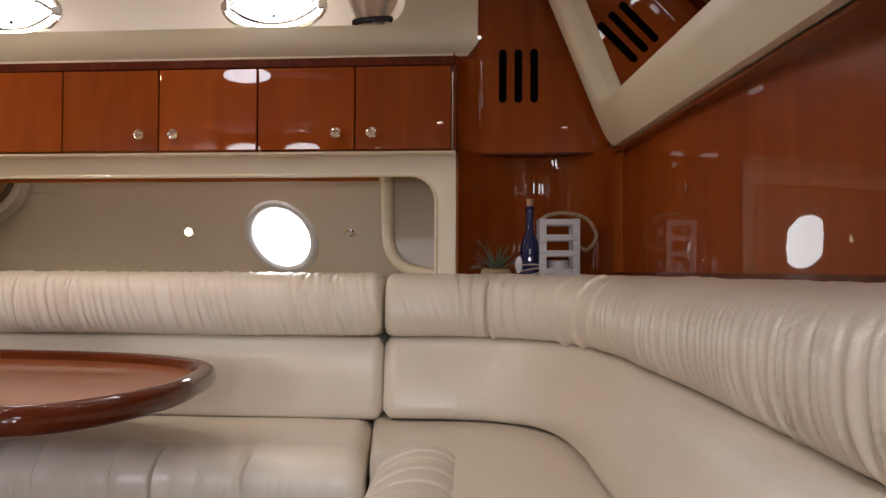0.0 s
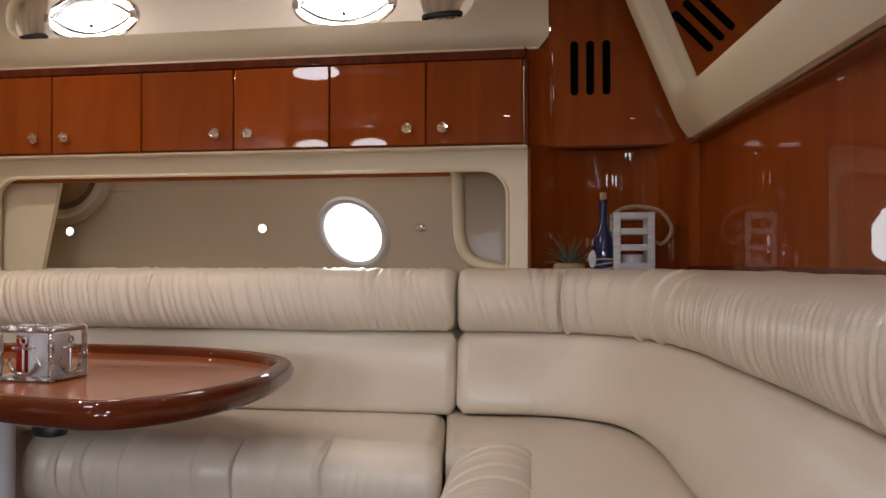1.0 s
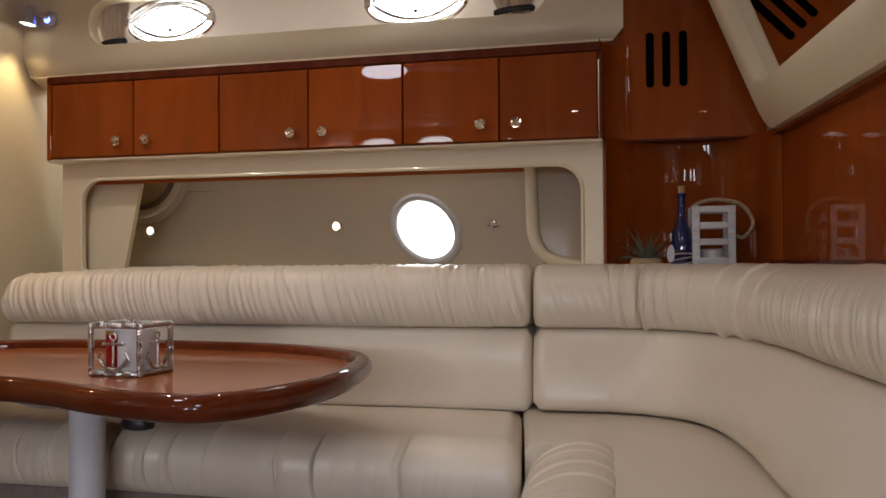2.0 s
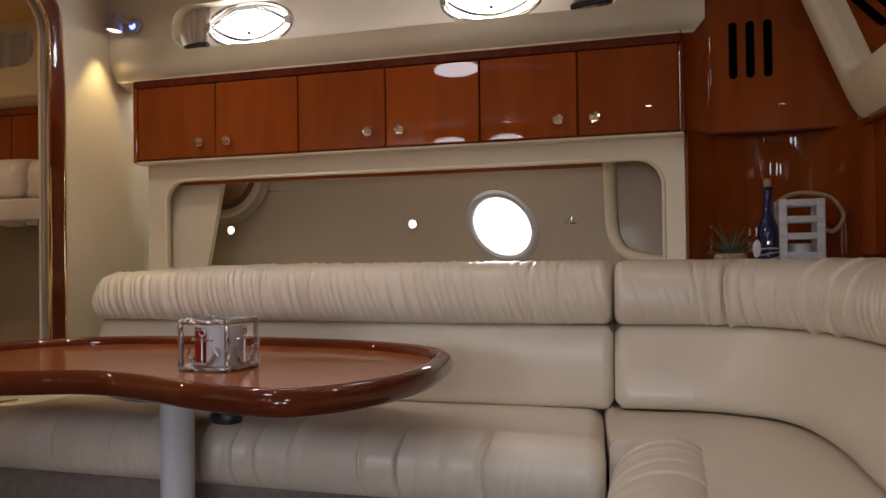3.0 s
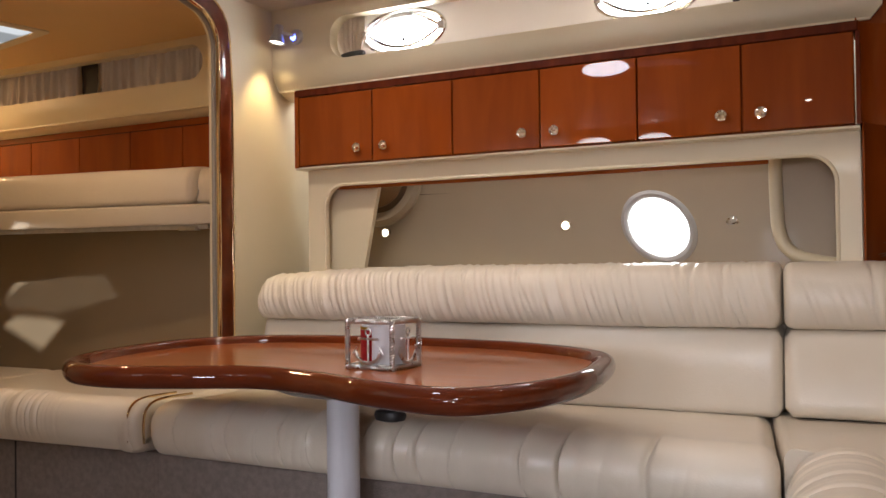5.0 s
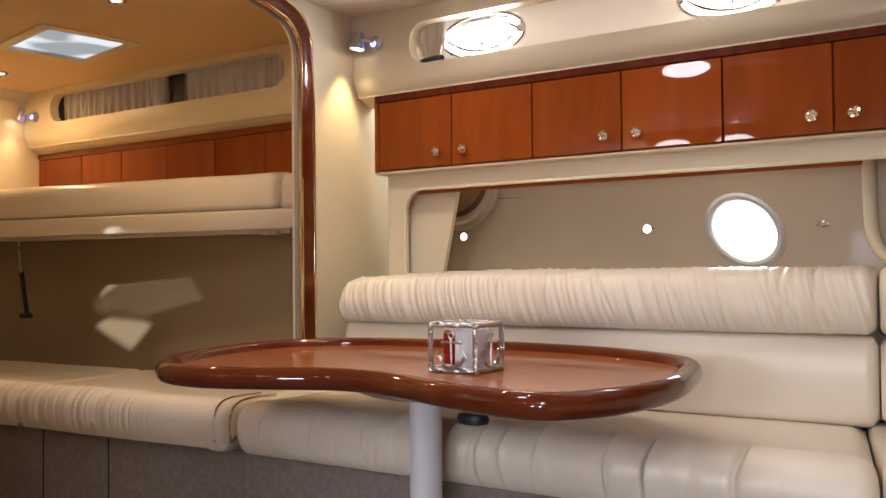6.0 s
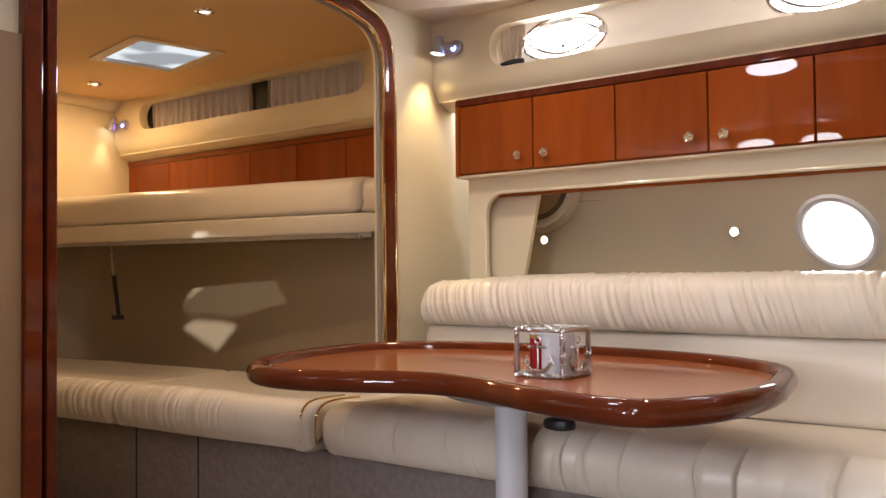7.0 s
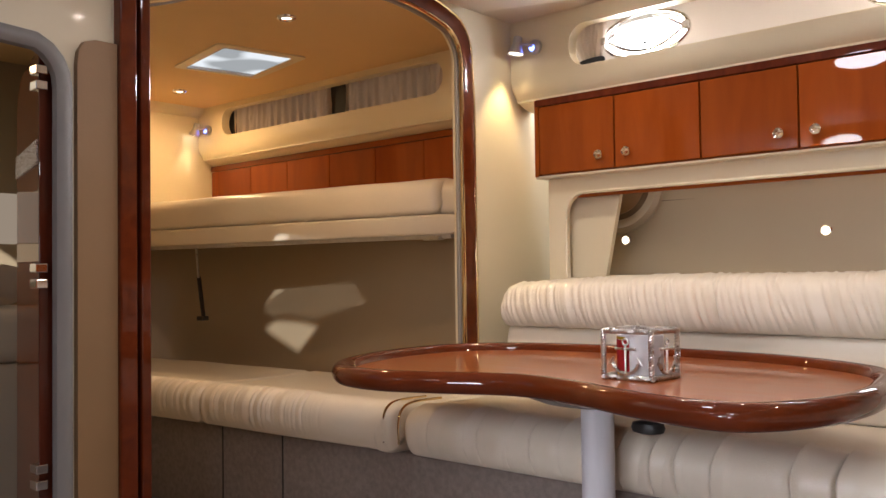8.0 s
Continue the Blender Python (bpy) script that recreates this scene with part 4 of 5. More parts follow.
line_corner = dense([(-0.183, 2.325), (0.02, 2.345)], 0.006) + dense(smooth_line([(0.02, 2.345), (0.13, 2.325), (0.235, 2.265), (0.315, 2.165), (0.362, 2.04), (0.394, 1.88), (0.412, 1.75)], 4), 0.006)[1:] + dense([(0.412, 1.75), (0.484, 0.95), (0.528, 0.30)], 0.006)[1:]
line_bolster = dense([(-0.183, 2.325), (0.02, 2.345)], 0.004) + dense(smooth_line([(0.02, 2.345), (0.13, 2.325), (0.235, 2.265), (0.318, 2.165), (0.372, 2.04), (0.410, 1.88), (0.436, 1.75)], 4), 0.004)[1:] + dense([(0.436, 1.75), (0.522, 0.95), (0.568, 0.30)], 0.004)[1:]
folds = creases(3, 1.62, 0.06, 0.20, 0.0055, 0.0055)
under(sofa, part("back_bolster", b_sweep(line_long, BOLSTER, gathers(BOLSTER, 0.69, 0.86, 1, 0.0112, 44, folds, 0.05, 0.0, 0.024), None, 0.03), M_LEATHER, label="gathered cream leather bolster", angle=60))
folds = [(0.215, 0.005, 0.006, 0.03, 0.7), (0.245, 0.008, 0.005, 0.05, 0.9), (0.290, 0.020, 0.0055, 0.05, 1.0), (0.345, 0.008, 0.005, 0.04, 0.8), (0.385, 0.006, 0.005, 0.03, 0.7), (0.455, 0.007, 0.006, 0.04, 0.8), (0.560, 0.024, 0.0055, 0.05, 1.0), (0.680, 0.022, 0.006, 0.08, 1.0), (0.80, 0.006, 0.007, 0.08, 0.6)]
under(sofa, part("corner_bolster", b_sweep(line_bolster, BOLSTER, gathers(BOLSTER, 0.69, 0.86, 5, 0.0105, 52, folds, 0.06, 0.85, 0.0, True), None, 0.025), M_LEATHER, label="gathered cream leather bolster", angle=60))
under(sofa, part("back_cushion", b_sweep(line_long[::6] + [line_long[-1]], BACK, soften(BACK, 2), None, 0.022), M_LEATHER, angle=60))
under(sofa, part("corner_back_cushion", b_sweep(line_corner[::3] + [line_corner[-1]], BACK_C, soften(BACK_C, 4), None, 0.022), M_LEATHER, angle=60))

# seat: long cushion with a gathered front roll
SEAT = closed_profile([(-0.03, 0.452), (0.004, 0.464), (0.05, 0.466), (0.12, 0.467), (0.28, 0.468), (0.40, 0.474), (0.455, 0.480), (0.505, 0.466), (0.532, 0.432), (0.536, 0.385), (0.520, 0.345), (0.490, 0.326), (0.40, 0.322), (0.2, 0.322), (-0.03, 0.322)])


def seat_relief(seed, folds, smooth_from=None):
    def relief(s, k):
        a, z = SEAT[k]
        u = min(max((a - 0.36) / 0.12, 0.0), 1.0)
        if z < 0.33:
            return 0.0
        g = 0.004 * noise.noise(Vector((s * 2.5, a * 5, seed)))
        if u > 0:
            down = min(max((0.48 - z) / 0.14, 0.0), 1.0)
            g += u * 0.0040 * ridge(s + 0.02 * down, seed, 12) * (0.4 + down) * min(1.0, max(0.0, (z - 0.33) / 0.04))
            for s0, dep, wid, tilt, reach in folds:
                e = (s - s0 - 0.022 * (1 - min(1.0, down * 3)) * (0.5 + tilt * 8) - tilt * 0.4 * down) / wid
                if abs(e) < 14:
                    # one side tucks under the other
                    keep = 1.5 * (1 - down * (1 - reach) * 1.1) * min(1.0, max(0.0, (z - 0.33) / 0.04))
                    g += u * dep * keep * (0.50 * math.tanh(e * 1.6) * math.exp(-abs(e) / 3.4) - 0.95 * math.exp(-(1.5 * e + 0.4) ** 2))
        return g
    return relief


folds = [(0.113, 0.016, 0.006, 0.01, 0.7), (0.245, 0.026, 0.005, 0.03, 0.9), (0.297, 0.014, 0.006, 0.02, 0.6), (0.41, 0.020, 0.005, -0.02, 0.8), (0.47, 0.010, 0.006, 0.04, 0.5), (0.564, 0.026, 0.005, 0.03, 1.0), (0.66, 0.012, 0.007, -0.03, 0.6), (0.735, 0.020, 0.005, 0.02, 0.9), (0.825, 0.016, 0.006, 0.0, 0.7), (0.88, 0.012, 0.007, 0.03, 0.6), (0.983, 0.026, 0.005, -0.02, 1.0), (1.149, 0.026, 0.005, 0.03, 1.0), (1.244, 0.020, 0.006, 0.0, 0.8), (1.40, 0.008, 0.010, 0.02, 0.5)]
line_seat = dense([(-1.845, 2.31), (-0.213, 2.31)], 0.002)
seat_bm = b_sweep(line_seat, SEAT, seat_relief(3, folds), None, 0.045)
for w in seat_bm.verts:
    # the end is cut at a slant against the corner cushion
    w.co.x += (2.31 - w.co.y) * 0.145 * min(1.0, max(0.0, (w.co.x + 0.60) / 0.34))
under(sofa, part("seat_cushion", seat_bm, M_LEATHER, label="cream leather seat cushion with a gathered front roll", angle=60))
# corner seat: flat top that follows the back, with its own front roll
inner_edge = [(0.47, 0.30), (0.095, 0.30), (0.045, 1.70)] + arc(-0.015, 1.80, 0.06, 0, 80, 5) + [(-0.142, 1.875)]
back_edge = [(-0.222, 2.38), (0.02, 2.375), (0.15, 2.335), (0.25, 2.255), (0.32, 2.145), (0.362, 2.02), (0.390, 1.88), (0.405, 1.72), (0.445, 1.2), (0.475, 0.8)]
under(sofa, part("corner_seat", b_prism(back_edge + inner_edge, 0.325, 0.472, 0.022, 4), M_LEATHER, label="cream leather corner seat cushion"))
ROLL = closed_profile([(-0.01, 0.330), (-0.02, 0.40), (-0.014, 0.468), (0.03, 0.494), (0.09, 0.491), (0.145, 0.458), (0.170, 0.40), (0.165, 0.35), (0.13, 0.325), (0.05, 0.322)])
line_roll = dense([(0.036, 1.880), (0.058, 1.55), (0.09, 0.30)], 0.004)
folds = [(0.105, 0.014, 0.005, 0.02, 1.0), (0.17, 0.003, 0.008, 0.0, 1.0), (0.26, 0.005, 0.007, 0.03, 1.0), (0.36, 0.008, 0.007, 0.02, 1.0)] + [(s + 0.5, a, b, c, r) for s, a, b, c, r in creases(5, 1.0, 0.1, 0.2, 0.008, 0.007)]


def roll_relief(s, k):
    a, z = ROLL[k]
    g = 0.0025 * ridge(s, 11, 14) * (1 if a > 0.02 else 0.2)
    for s0, dep, wid, tilt, reach in folds:
        e = (s - s0 - 0.3 * (a - 0.08) * tilt * 10) / wid
        if abs(e) < 4 and z > 0.36:
            g -= dep * math.exp(-e * e)
    return g


under(sofa, part("corner_front_roll", b_sweep(line_roll, ROLL, roll_relief, None, 0.05), M_LEATHER, label="gathered cream leather front roll", angle=60))
base = part("sofa_base", b_prism([(-1.85, 1.83), (-0.13, 1.83), (-0.13, 0.30), (0.47, 0.30), (0.36, 2.2), (0.1, 2.40), (-1.85, 2.40)], 0.0, 0.325), M_CARPET, smooth=False)
base["label"] = "woven beige carpet on the sofa front"
under(sofa, base)
under(sofa, part("base_corner_trim", b_cyl((-1.852, 1.836, 0.0), 0.010, 0.325, 12), M_CARPET))

# ---- dining table ----
OUT = [(-0.466, 1.72), (-0.530, 1.96), (-0.73, 2.11), (-0.98, 2.175), (-1.33, 2.185), (-1.64, 2.12), (-1.80, 1.95), (-1.815, 1.68), (-1.735, 1.44), (-1.60, 1.305), (-1.45, 1.275), (-1.30, 1.32), (-1.13, 1.385), (-0.97, 1.355), (-0.80, 1.285), (-0.65, 1.25), (-0.562, 1.275), (-0.490, 1.38), (-0.456, 1.54)]
OUT = [(p[0], p[1]) for p in smooth_line([(x, y, 0) for x, y in OUT], 6, True)]


def inset(outline, dist):
    n = len(outline)
    out = []
    for i in range(n):
        t = (Vector(outline[(i + 1) % n]) - Vector(outline[i - 1])).normalized()
        out.append((outline[i][0] - t.y * dist, outline[i][1] + t.x * dist))
    return out


area = sum(a[0] * b[1] - b[0] * a[1] for a, b in zip(OUT, OUT[1:] + OUT[:1]))
if area < 0:
    OUT = OUT[::-1]
table = empty("dining_table", (-1.1, 1.68, 0.0), "kidney-shaped glossy cherry wood table with a raised rim on one pedestal", "table")
n = len(OUT)
sec = smooth_line([(0.0, 0.628), (0.006, 0.646), (0.022, 0.654), (0.040, 0.649), (0.048, 0.636), (0.052, 0.614), (0.030, 0.604), (0.008, 0.610)], 3, True)
bm = bmesh.new()
cols = []
for off, z in sec:
    cols.append([bm.verts.new((x, y, z)) for x, y in inset(OUT, off)])
for a, b in zip(cols, cols[1:] + cols[:1]):
    for i in range(n):
        bm.faces.new((a[i], a[(i + 1) % n], b[(i + 1) % n], b[i]))
under(table, part("rim", bm, M_TABLE, label="rounded dark cherry wood rim", angle=60))
under(table, part("tabletop", b_prism(inset(OUT, 0.042), 0.608, 0.632), M_TOP, smooth=False))
apron = [(-1.10 + 0.30 * math.cos(a), 1.66 + 0.17 * math.sin(a)) for a in (2 * math.pi * i / 32 for i in range(32))]
bm = bmesh.new()
lo = [bm.verts.new((-1.10 + (x + 1.10) * 0.45, 1.66 + (y - 1.66) * 0.5, 0.562)) for x, y in apron]
hi = [bm.verts.new((x, y, 0.604)) for x, y in apron]
bm.faces.new(lo[::-1])
bm.faces.new(hi)
for i in range(32):
    bm.faces.new((lo[i], lo[(i + 1) % 32], hi[(i + 1) % 32], hi[i]))
under(table, part("mount", bm, M_GREY, label="dark grey tapered mount"))
under(table, part("pedestal", b_lathe([(0.0385, 0.0), (0.0385, 0.57)], 36, Matrix.Translation((-1.10, 1.68, 0.0))), M_PED, label="pale grey enamelled pedestal tube"))
under(table, part("floor_plate", b_lathe([(0.11, 0.0), (0.11, 0.008), (0.06, 0.016), (0.045, 0.05), (0.0385, 0.055)], 36, Matrix.Translation((-1.10, 1.68, 0.0))), M_PED))
knob = part("lock_knob", b_lathe([(0.010, 0.032), (0.012, 0.024), (0.036, 0.018), (0.040, 0.008), (0.036, -0.002), (0.02, -0.006)], 26, Matrix.Translation((-0.955, 1.655, 0.515)) @ Matrix.Diagonal((1.0, 0.7, 1, 1))), M_BLACK, label="black plastic lock knob")
under(table, knob)
under(table, part("knob_stem", b_cyl((-0.955, 1.655, 0.535), 0.010, 0.075, 12), M_BLACK))

# ---- candle in an open twisted-wire box ----
CW, CD, CH = 0.128, 0.118, 0.106
MC = Matrix.Translation((-1.032, 1.590, 0.633)) @ Matrix.Rotation(radians(-3), 4, "Z")
candle = empty("candle_box", tuple((MC @ Vector((CW / 2, CD / 2, 0)))), "square white candle in a twisted pewter wire box with anchors", "candle holder")


def twisted(a, b, r=0.0054):
    """Two strands wound round each other."""
    a, b = Vector(a), Vector(b)
    t = (b - a).normalized()
    s = t.cross(Vector((0.3, 0.5, 0.81))).normalized()
    w = t.cross(s)
    L = (b - a).length
    k = max(16, int(L / 0.0017))
    bm = bmesh.new()
    for ph in (0, math.pi):
        pts = [a + t * L * i / k + 0.55 * r * (math.cos(ph + 2 * math.pi * L * i / k / 0.0125) * s + math.sin(ph + 2 * math.pi * L * i / k / 0.0125) * w) for i in range(k + 1)]
        b_tube(pts, r * 0.72, 6, False, bm)
    bm.transform(MC)
    return bm


g = 0.004
cs = [(g, g), (CW - g, g), (CW - g, CD - g), (g, CD - g)]
for x, y in cs:
    under(candle, part("upright", twisted((x, y, 0.002), (x, y, CH)), M_PEWTER))
for (x0, y0), (x1, y1) in zip(cs, cs[1:] + cs[:1]):
    under(candle, part("rail", twisted((x0, y0, 0.005), (x1, y1, 0.005)), M_PEWTER))
    under(candle, part("rail", twisted((x0, y0, CH), (x1, y1, CH)), M_PEWTER))


def anchor(m):
    bm = bmesh.new()
    b_tube([(0, 0, 0.018 + 0.062 * i / 6) for i in range(7)], 0.0026, 8, False, bm)
    b_tube([(-0.022 + 0.044 * i / 6, 0, 0.070) for i in range(7)], 0.0028, 8, False, bm)
    b_tube([(0.034 * math.sin(a), 0, 0.050 - 0.034 * math.cos(a)) for a in (radians(-72 + 12 * i) for i in range(13))], 0.0040, 8, False, bm)
    b_tube([(0.007 * math.cos(a), 0, 0.085 + 0.007 * math.sin(a)) for a in (2 * math.pi * i / 16 for i in range(16))], 0.002, 6, True, bm)
    for sx in (-1, 1):
        b_tube([(sx * 0.032, 0, 0.040), (sx * 0.040, 0, 0.037), (sx * 0.034, 0, 0.046), (sx * 0.030, 0, 0.052)], 0.0026, 6, False, bm)
        bmesh.ops.create_uvsphere(bm, u_segments=8, v_segments=6, radius=0.004, matrix=Matrix.Translation((sx * 0.023, 0, 0.070)))
    bm.transform(m)
    return bm


under(candle, part("anchor", anchor(MC @ Matrix.Translation((CW / 2, -0.002, -0.002))), M_PEWTER, label="small polished anchor"))
under(candle, part("anchor", anchor(MC @ Matrix.Translation((CW + 0.002, CD / 2, -0.002)) @ Matrix.Rotation(radians(90), 4, "Z")), M_PEWTER, label="small polished anchor"))
bm = b_lathe([(0.049, 0.008), (0.051, 0.012), (0.051, 0.094), (0.049, 0.097), (0.046, 0.097), (0.045, 0.086), (0.0, 0.086)], 40)
bm.transform(MC @ Matrix.Translation((CW / 2, CD / 2, 0)))
under(candle, part("candle_glass", bm, M_WAX, label="white wax candle"))
for a0, a1, z0, z1, mat, nm in ((206, 274, 0.018, 0.086, M_RED, "red label"), (200, 262, 0.087, 0.093, M_YELLOW, "yellow label edge"), (214, 264, 0.010, 0.017, M_YELLOW, "yellow label edge")):
    bm = bmesh.new()
    lo = [bm.verts.new((0.0517 * math.cos(radians(a)), 0.0517 * math.sin(radians(a)), z0)) for a in spaced(a0, a1, 4)]
    hi = [bm.verts.new((v.co.x, v.co.y, z1)) for v in lo]
    for i in range(len(lo) - 1):
        bm.faces.new((lo[i], lo[i + 1], hi[i + 1], hi[i]))
    bmesh.ops.solidify(bm, geom=bm.faces[:], thickness=-0.0006)
    bm.transform(MC @ Matrix.Translation((CW / 2, CD / 2, 0)))
    under(candle, part("label_band", bm, mat, label=nm))
bm = b_box(0.008, 0.008, 0.0, CW - 0.008, CD - 0.008, 0.006, 0.001)
bm.transform(MC)
under(candle, part("base_plate", bm, M_PEWTER))

# ---- things on the corner shelf ----
SHELF = 0.801
lantern = empty("lantern", (0.29, 2.43, SHELF), "grey-washed slatted wooden lantern with a rope handle", "lantern")
ML = Matrix.Translation((0.235, 2.385, SHELF)) @ Matrix.Rotation(radians(4), 4, "Z")
LW, LD, LH = 0.112, 0.10, 0.213


def lplank(name, x0, y0, z0, x1, y1, z1):
    bm = b_box(x0, y0, z0, x1, y1, z1, 0.0015)
    bm.transform(ML)
    under(lantern, part(name, bm, M_SLATE))


for x in (0.0, LW - 0.020):
    for y in (0.0, LD - 0.012):
        lplank("post", x, y, 0.0, x + 0.020, y + 0.012, LH)
for z in (0.0, 0.058, 0.108, 0.152, 0.195):
    lplank("slat", 0.020, 0.001, z, LW - 0.020, 0.011, z + 0.017)
    lplank("slat", 0.020, LD - 0.011, z, LW - 0.020, LD - 0.001, z + 0.017)
    for x in (0.002, LW - 0.012):
        lplank("slat", x, 0.012, z, x + 0.010, LD - 0.012, z + 0.017)
lplank("floor_board", 0.012, 0.012, 0.017, LW - 0.012, LD - 0.012, 0.025)
bm = b_lathe([(0.030, 0.026), (0.031, 0.030), (0.031, 0.095), (0.028, 0.098), (0.0, 0.092)], 28)
bm.transform(ML @ Matrix.Translation((LW / 2, LD / 2, 0)))
under(lantern, part("candle", bm, M_WAX, label="white candle inside"))
handle = smooth_line([(0.004, 0.05, LH - 0.004), (0.03, 0.05, LH + 0.012), (0.075, 0.05, LH + 0.018), (0.13, 0.045, LH + 0.005), (0.158, 0.04, LH - 0.03), (0.158, 0.035, LH - 0.06), (0.135, 0.035, LH - 0.085), (0.112, 0.04, LH - 0.075)], 8)
under(lantern, part("rope_handle", b_tube([ML @ Vector(p) for p in handle], 0.0055, 8), M_ROPE, label="jute rope handle"))
bottle = empty("bottle", (0.213, 2.40, SHELF), "dark blue glass bottle with a cork, wound with pale string", "bottle")
MB = Matrix.Translation((0.209, 2.405, SHELF))
under(bottle, part("glass", b_lathe([(0.026, 0.0), (0.0285, 0.004), (0.0285, 0.118), (0.026, 0.140), (0.018, 0.162), (0.0115, 0.178), (0.0105, 0.235), (0.0125, 0.237), (0.0125, 0.247), (0.0105, 0.248)], 32, MB), M_BLUE, label="dark blue glass"))
under(bottle, part("cork", b_lathe([(0.0085, 0.244), (0.0095, 0.266), (0.008, 0.268)], 18, MB), M_CORK))
bm = bmesh.new()
for k in range(4):
    zz = 0.050 + 0.010 * k
    b_tube([MB @ Vector((0.0298 * math.cos(a), 0.0298 * math.sin(a), zz + 0.006 * math.sin(a + k))) for a in (2 * math.pi * i / 28 for i in range(28))], 0.0022, 6, True, bm)
under(bottle, part("string", bm, M_CLOTH, label="pale string wound round the bottle"))
bm = b_prism([(p[0] * 0.7, p[1] * 0.8) for p in smooth_line([(-0.016, 0, 0), (-0.010, 0.022, 0), (0.004, 0.03, 0), (0.012, 0.010, 0), (0.010, -0.02, 0), (-0.008, -0.028, 0)], 4, True)], 0.0, 0.008, 0.002, 2)
bm.transform(Matrix.Translation((0.180, 2.365, SHELF + 0.085)) @ Matrix.Rotation(radians(90), 4, "X"))
under(bottle, part("tag", bm, M_SLATE, label="pale shell-shaped tag"))

plant = empty("potted_plant", (0.115, 2.40, SHELF), "small spiky grey-green plant in a jute-wrapped pot", "plant")
under(plant, part("pot", b_lathe([(0.030, 0.0), (0.042, 0.010), (0.047, 0.04), (0.042, 0.070), (0.036, 0.074), (0.030, 0.062), (0.0, 0.062)], 28, Matrix.Translation((0.115, 2.405, SHELF))), M_ROPE))
rnd = random.Random(4)
for i in range(46):
    a, tilt, L = rnd.uniform(0, 2 * math.pi), rnd.uniform(0.15, 1.2), rnd.uniform(0.07, 0.115)
    pts = []
    for q in range(6):
        t = q / 5
        rr = L * t * math.sin(tilt * (0.7 + 0.5 * t))
        pts.append((0.115 + math.cos(a) * rr, 2.405 + math.sin(a) * rr, SHELF + 0.055 + L * t * math.cos(tilt * (0.7 + 0.5 * t))))
    under(plant, part("leaf", b_tube(pts, lambda t: 0.0042 * (1 - t) + 0.0005, 5, False, None, 0.45), M_LEAF))

# ---- berth: upper bunk, lower bunk, liner, soffit, ports ----
SB = 2.575
b_soff = soffit("soffit_berth", -4.10, BULK - 0.031, [round_rect(-3.885, 1.612, -2.335, 1.752, 0.068, 8)], "cream moulded soffit over the upper bunk with a curtained slot", SB)
berth_end = part("wall_berth_end", b_box(-4.14, 1.2, 0.0, -4.10, 2.90, 1.79), M_SHELL, smooth=False)
tagged(berth_end, "cream end wall of the aft berth", "wall", kind="structure")
cove = part("ceiling_cove", b_sweep([(-4.10, 1.2), (-4.10, 2.60)], [(0.0, 1.735), (0.02, 1.74), (0.05, 1.765), (0.055, 1.782), (0.0, 1.782)]), M_SHELL)
tagged(cove, "cream cove moulding at the berth ceiling", "trim", kind="structure")
# Glowing sheet added behind the slot to brighten the curtains from the back.
slot_glow = part("backdrop_berth", b_box(-3.95, SB + 0.06, 1.58, -2.2, SB + 0.065, 1.76), M_DIMGLOW, smooth=False)
tagged(slot_glow, "unseen glowing sheet added to brighten the berth curtains", "backdrop", kind="structure")
for x0, x1 in ((-3.10, -2.965), (-3.93, -3.818)):
    blind = part("window_blind", b_box(x0, SB + 0.042, 1.58, x1, SB + 0.052, 1.76, 0.002), M_DARKSHADE)
    tagged(blind, "black blind strip behind the berth curtains", "blind", "berth blinds")
for x0, x1, sd in ((-3.845, -3.08, 3), (-2.98, -2.345, 6)):
    curtain("slot_curtain", x0, x1, 1.603, 1.755, SB + 0.034, None, "gathered pale curtain in the berth slot", sd, "curtains in the berth", None, 115)
back_strip = empty("bunk_lockers", (-3.0, SB + 0.06, 1.2), "low cherry wood locker fronts behind the upper bunk", "cabinet")
xs = [-4.098, -4.04, -3.744, -3.445, -3.128, -2.817, -2.518, -2.22, BULK - 0.035]
for a, b in zip(xs, xs[1:]):
    under(back_strip, part("door", b_box(a + 0.0015, SB + 0.062, 1.10, b - 0.0015, SB + 0.08, 1.445, 0.002), M_WOOD))
under(back_strip, part("top_rail", b_box(-4.098, SB + 0.058, 1.447, BULK - 0.035, SB + 0.09, 1.475, 0.002), M_WOOD_H))

bunk = empty("upper_bunk", (-3.0, 2.4, 1.01), "fold-down upper bunk with a cream vinyl mattress", "bunk bed")


# front edge leans inwards towards the aft end
MAT = [(0.0, 1.095)] + [(0.02 * math.sin(radians(a)) , 1.115 - 0.02 * math.cos(radians(a))) for a in (0, 30, 60, 90)] + [(0.022, 1.15)] + [(0.022 - 0.05 * (1 - math.cos(radians(a))), 1.160 + 0.072 * math.sin(radians(a))) for a in (20, 40, 60, 80)] + [(-0.10, 1.238), (-0.3, 1.242), (-0.48, 1.22), (-0.48, 1.095)]
def mat_relief(s, k):
    a, z = MAT[k]
    return 0.005 * noise.noise(Vector((s * 3, a * 4, z * 8 + 3))) if z > 1.1 else 0.0
under(bunk, part("mattress", b_sweep(dense([(-4.095, 2.015), (-2.150, 2.328)], 0.01), MAT, mat_relief, None, 0.045), M_LEATHER, label="cream vinyl mattress", angle=60))
under(bunk, part("end_pad", b_sweep(dense([(-2.185, 2.352), (-1.99, 2.383)], 0.008), [(a, z - 0.004 if z > 1.2 else z) for a, z in MAT], None, None, 0.03), M_LEATHER, label="cream vinyl end pad", angle=60))
BASE = [(0.012, 1.020), (0.018, 1.03), (0.018, 1.085), (0.010, 1.093), (-0.52, 1.093), (-0.52, 1.020)]
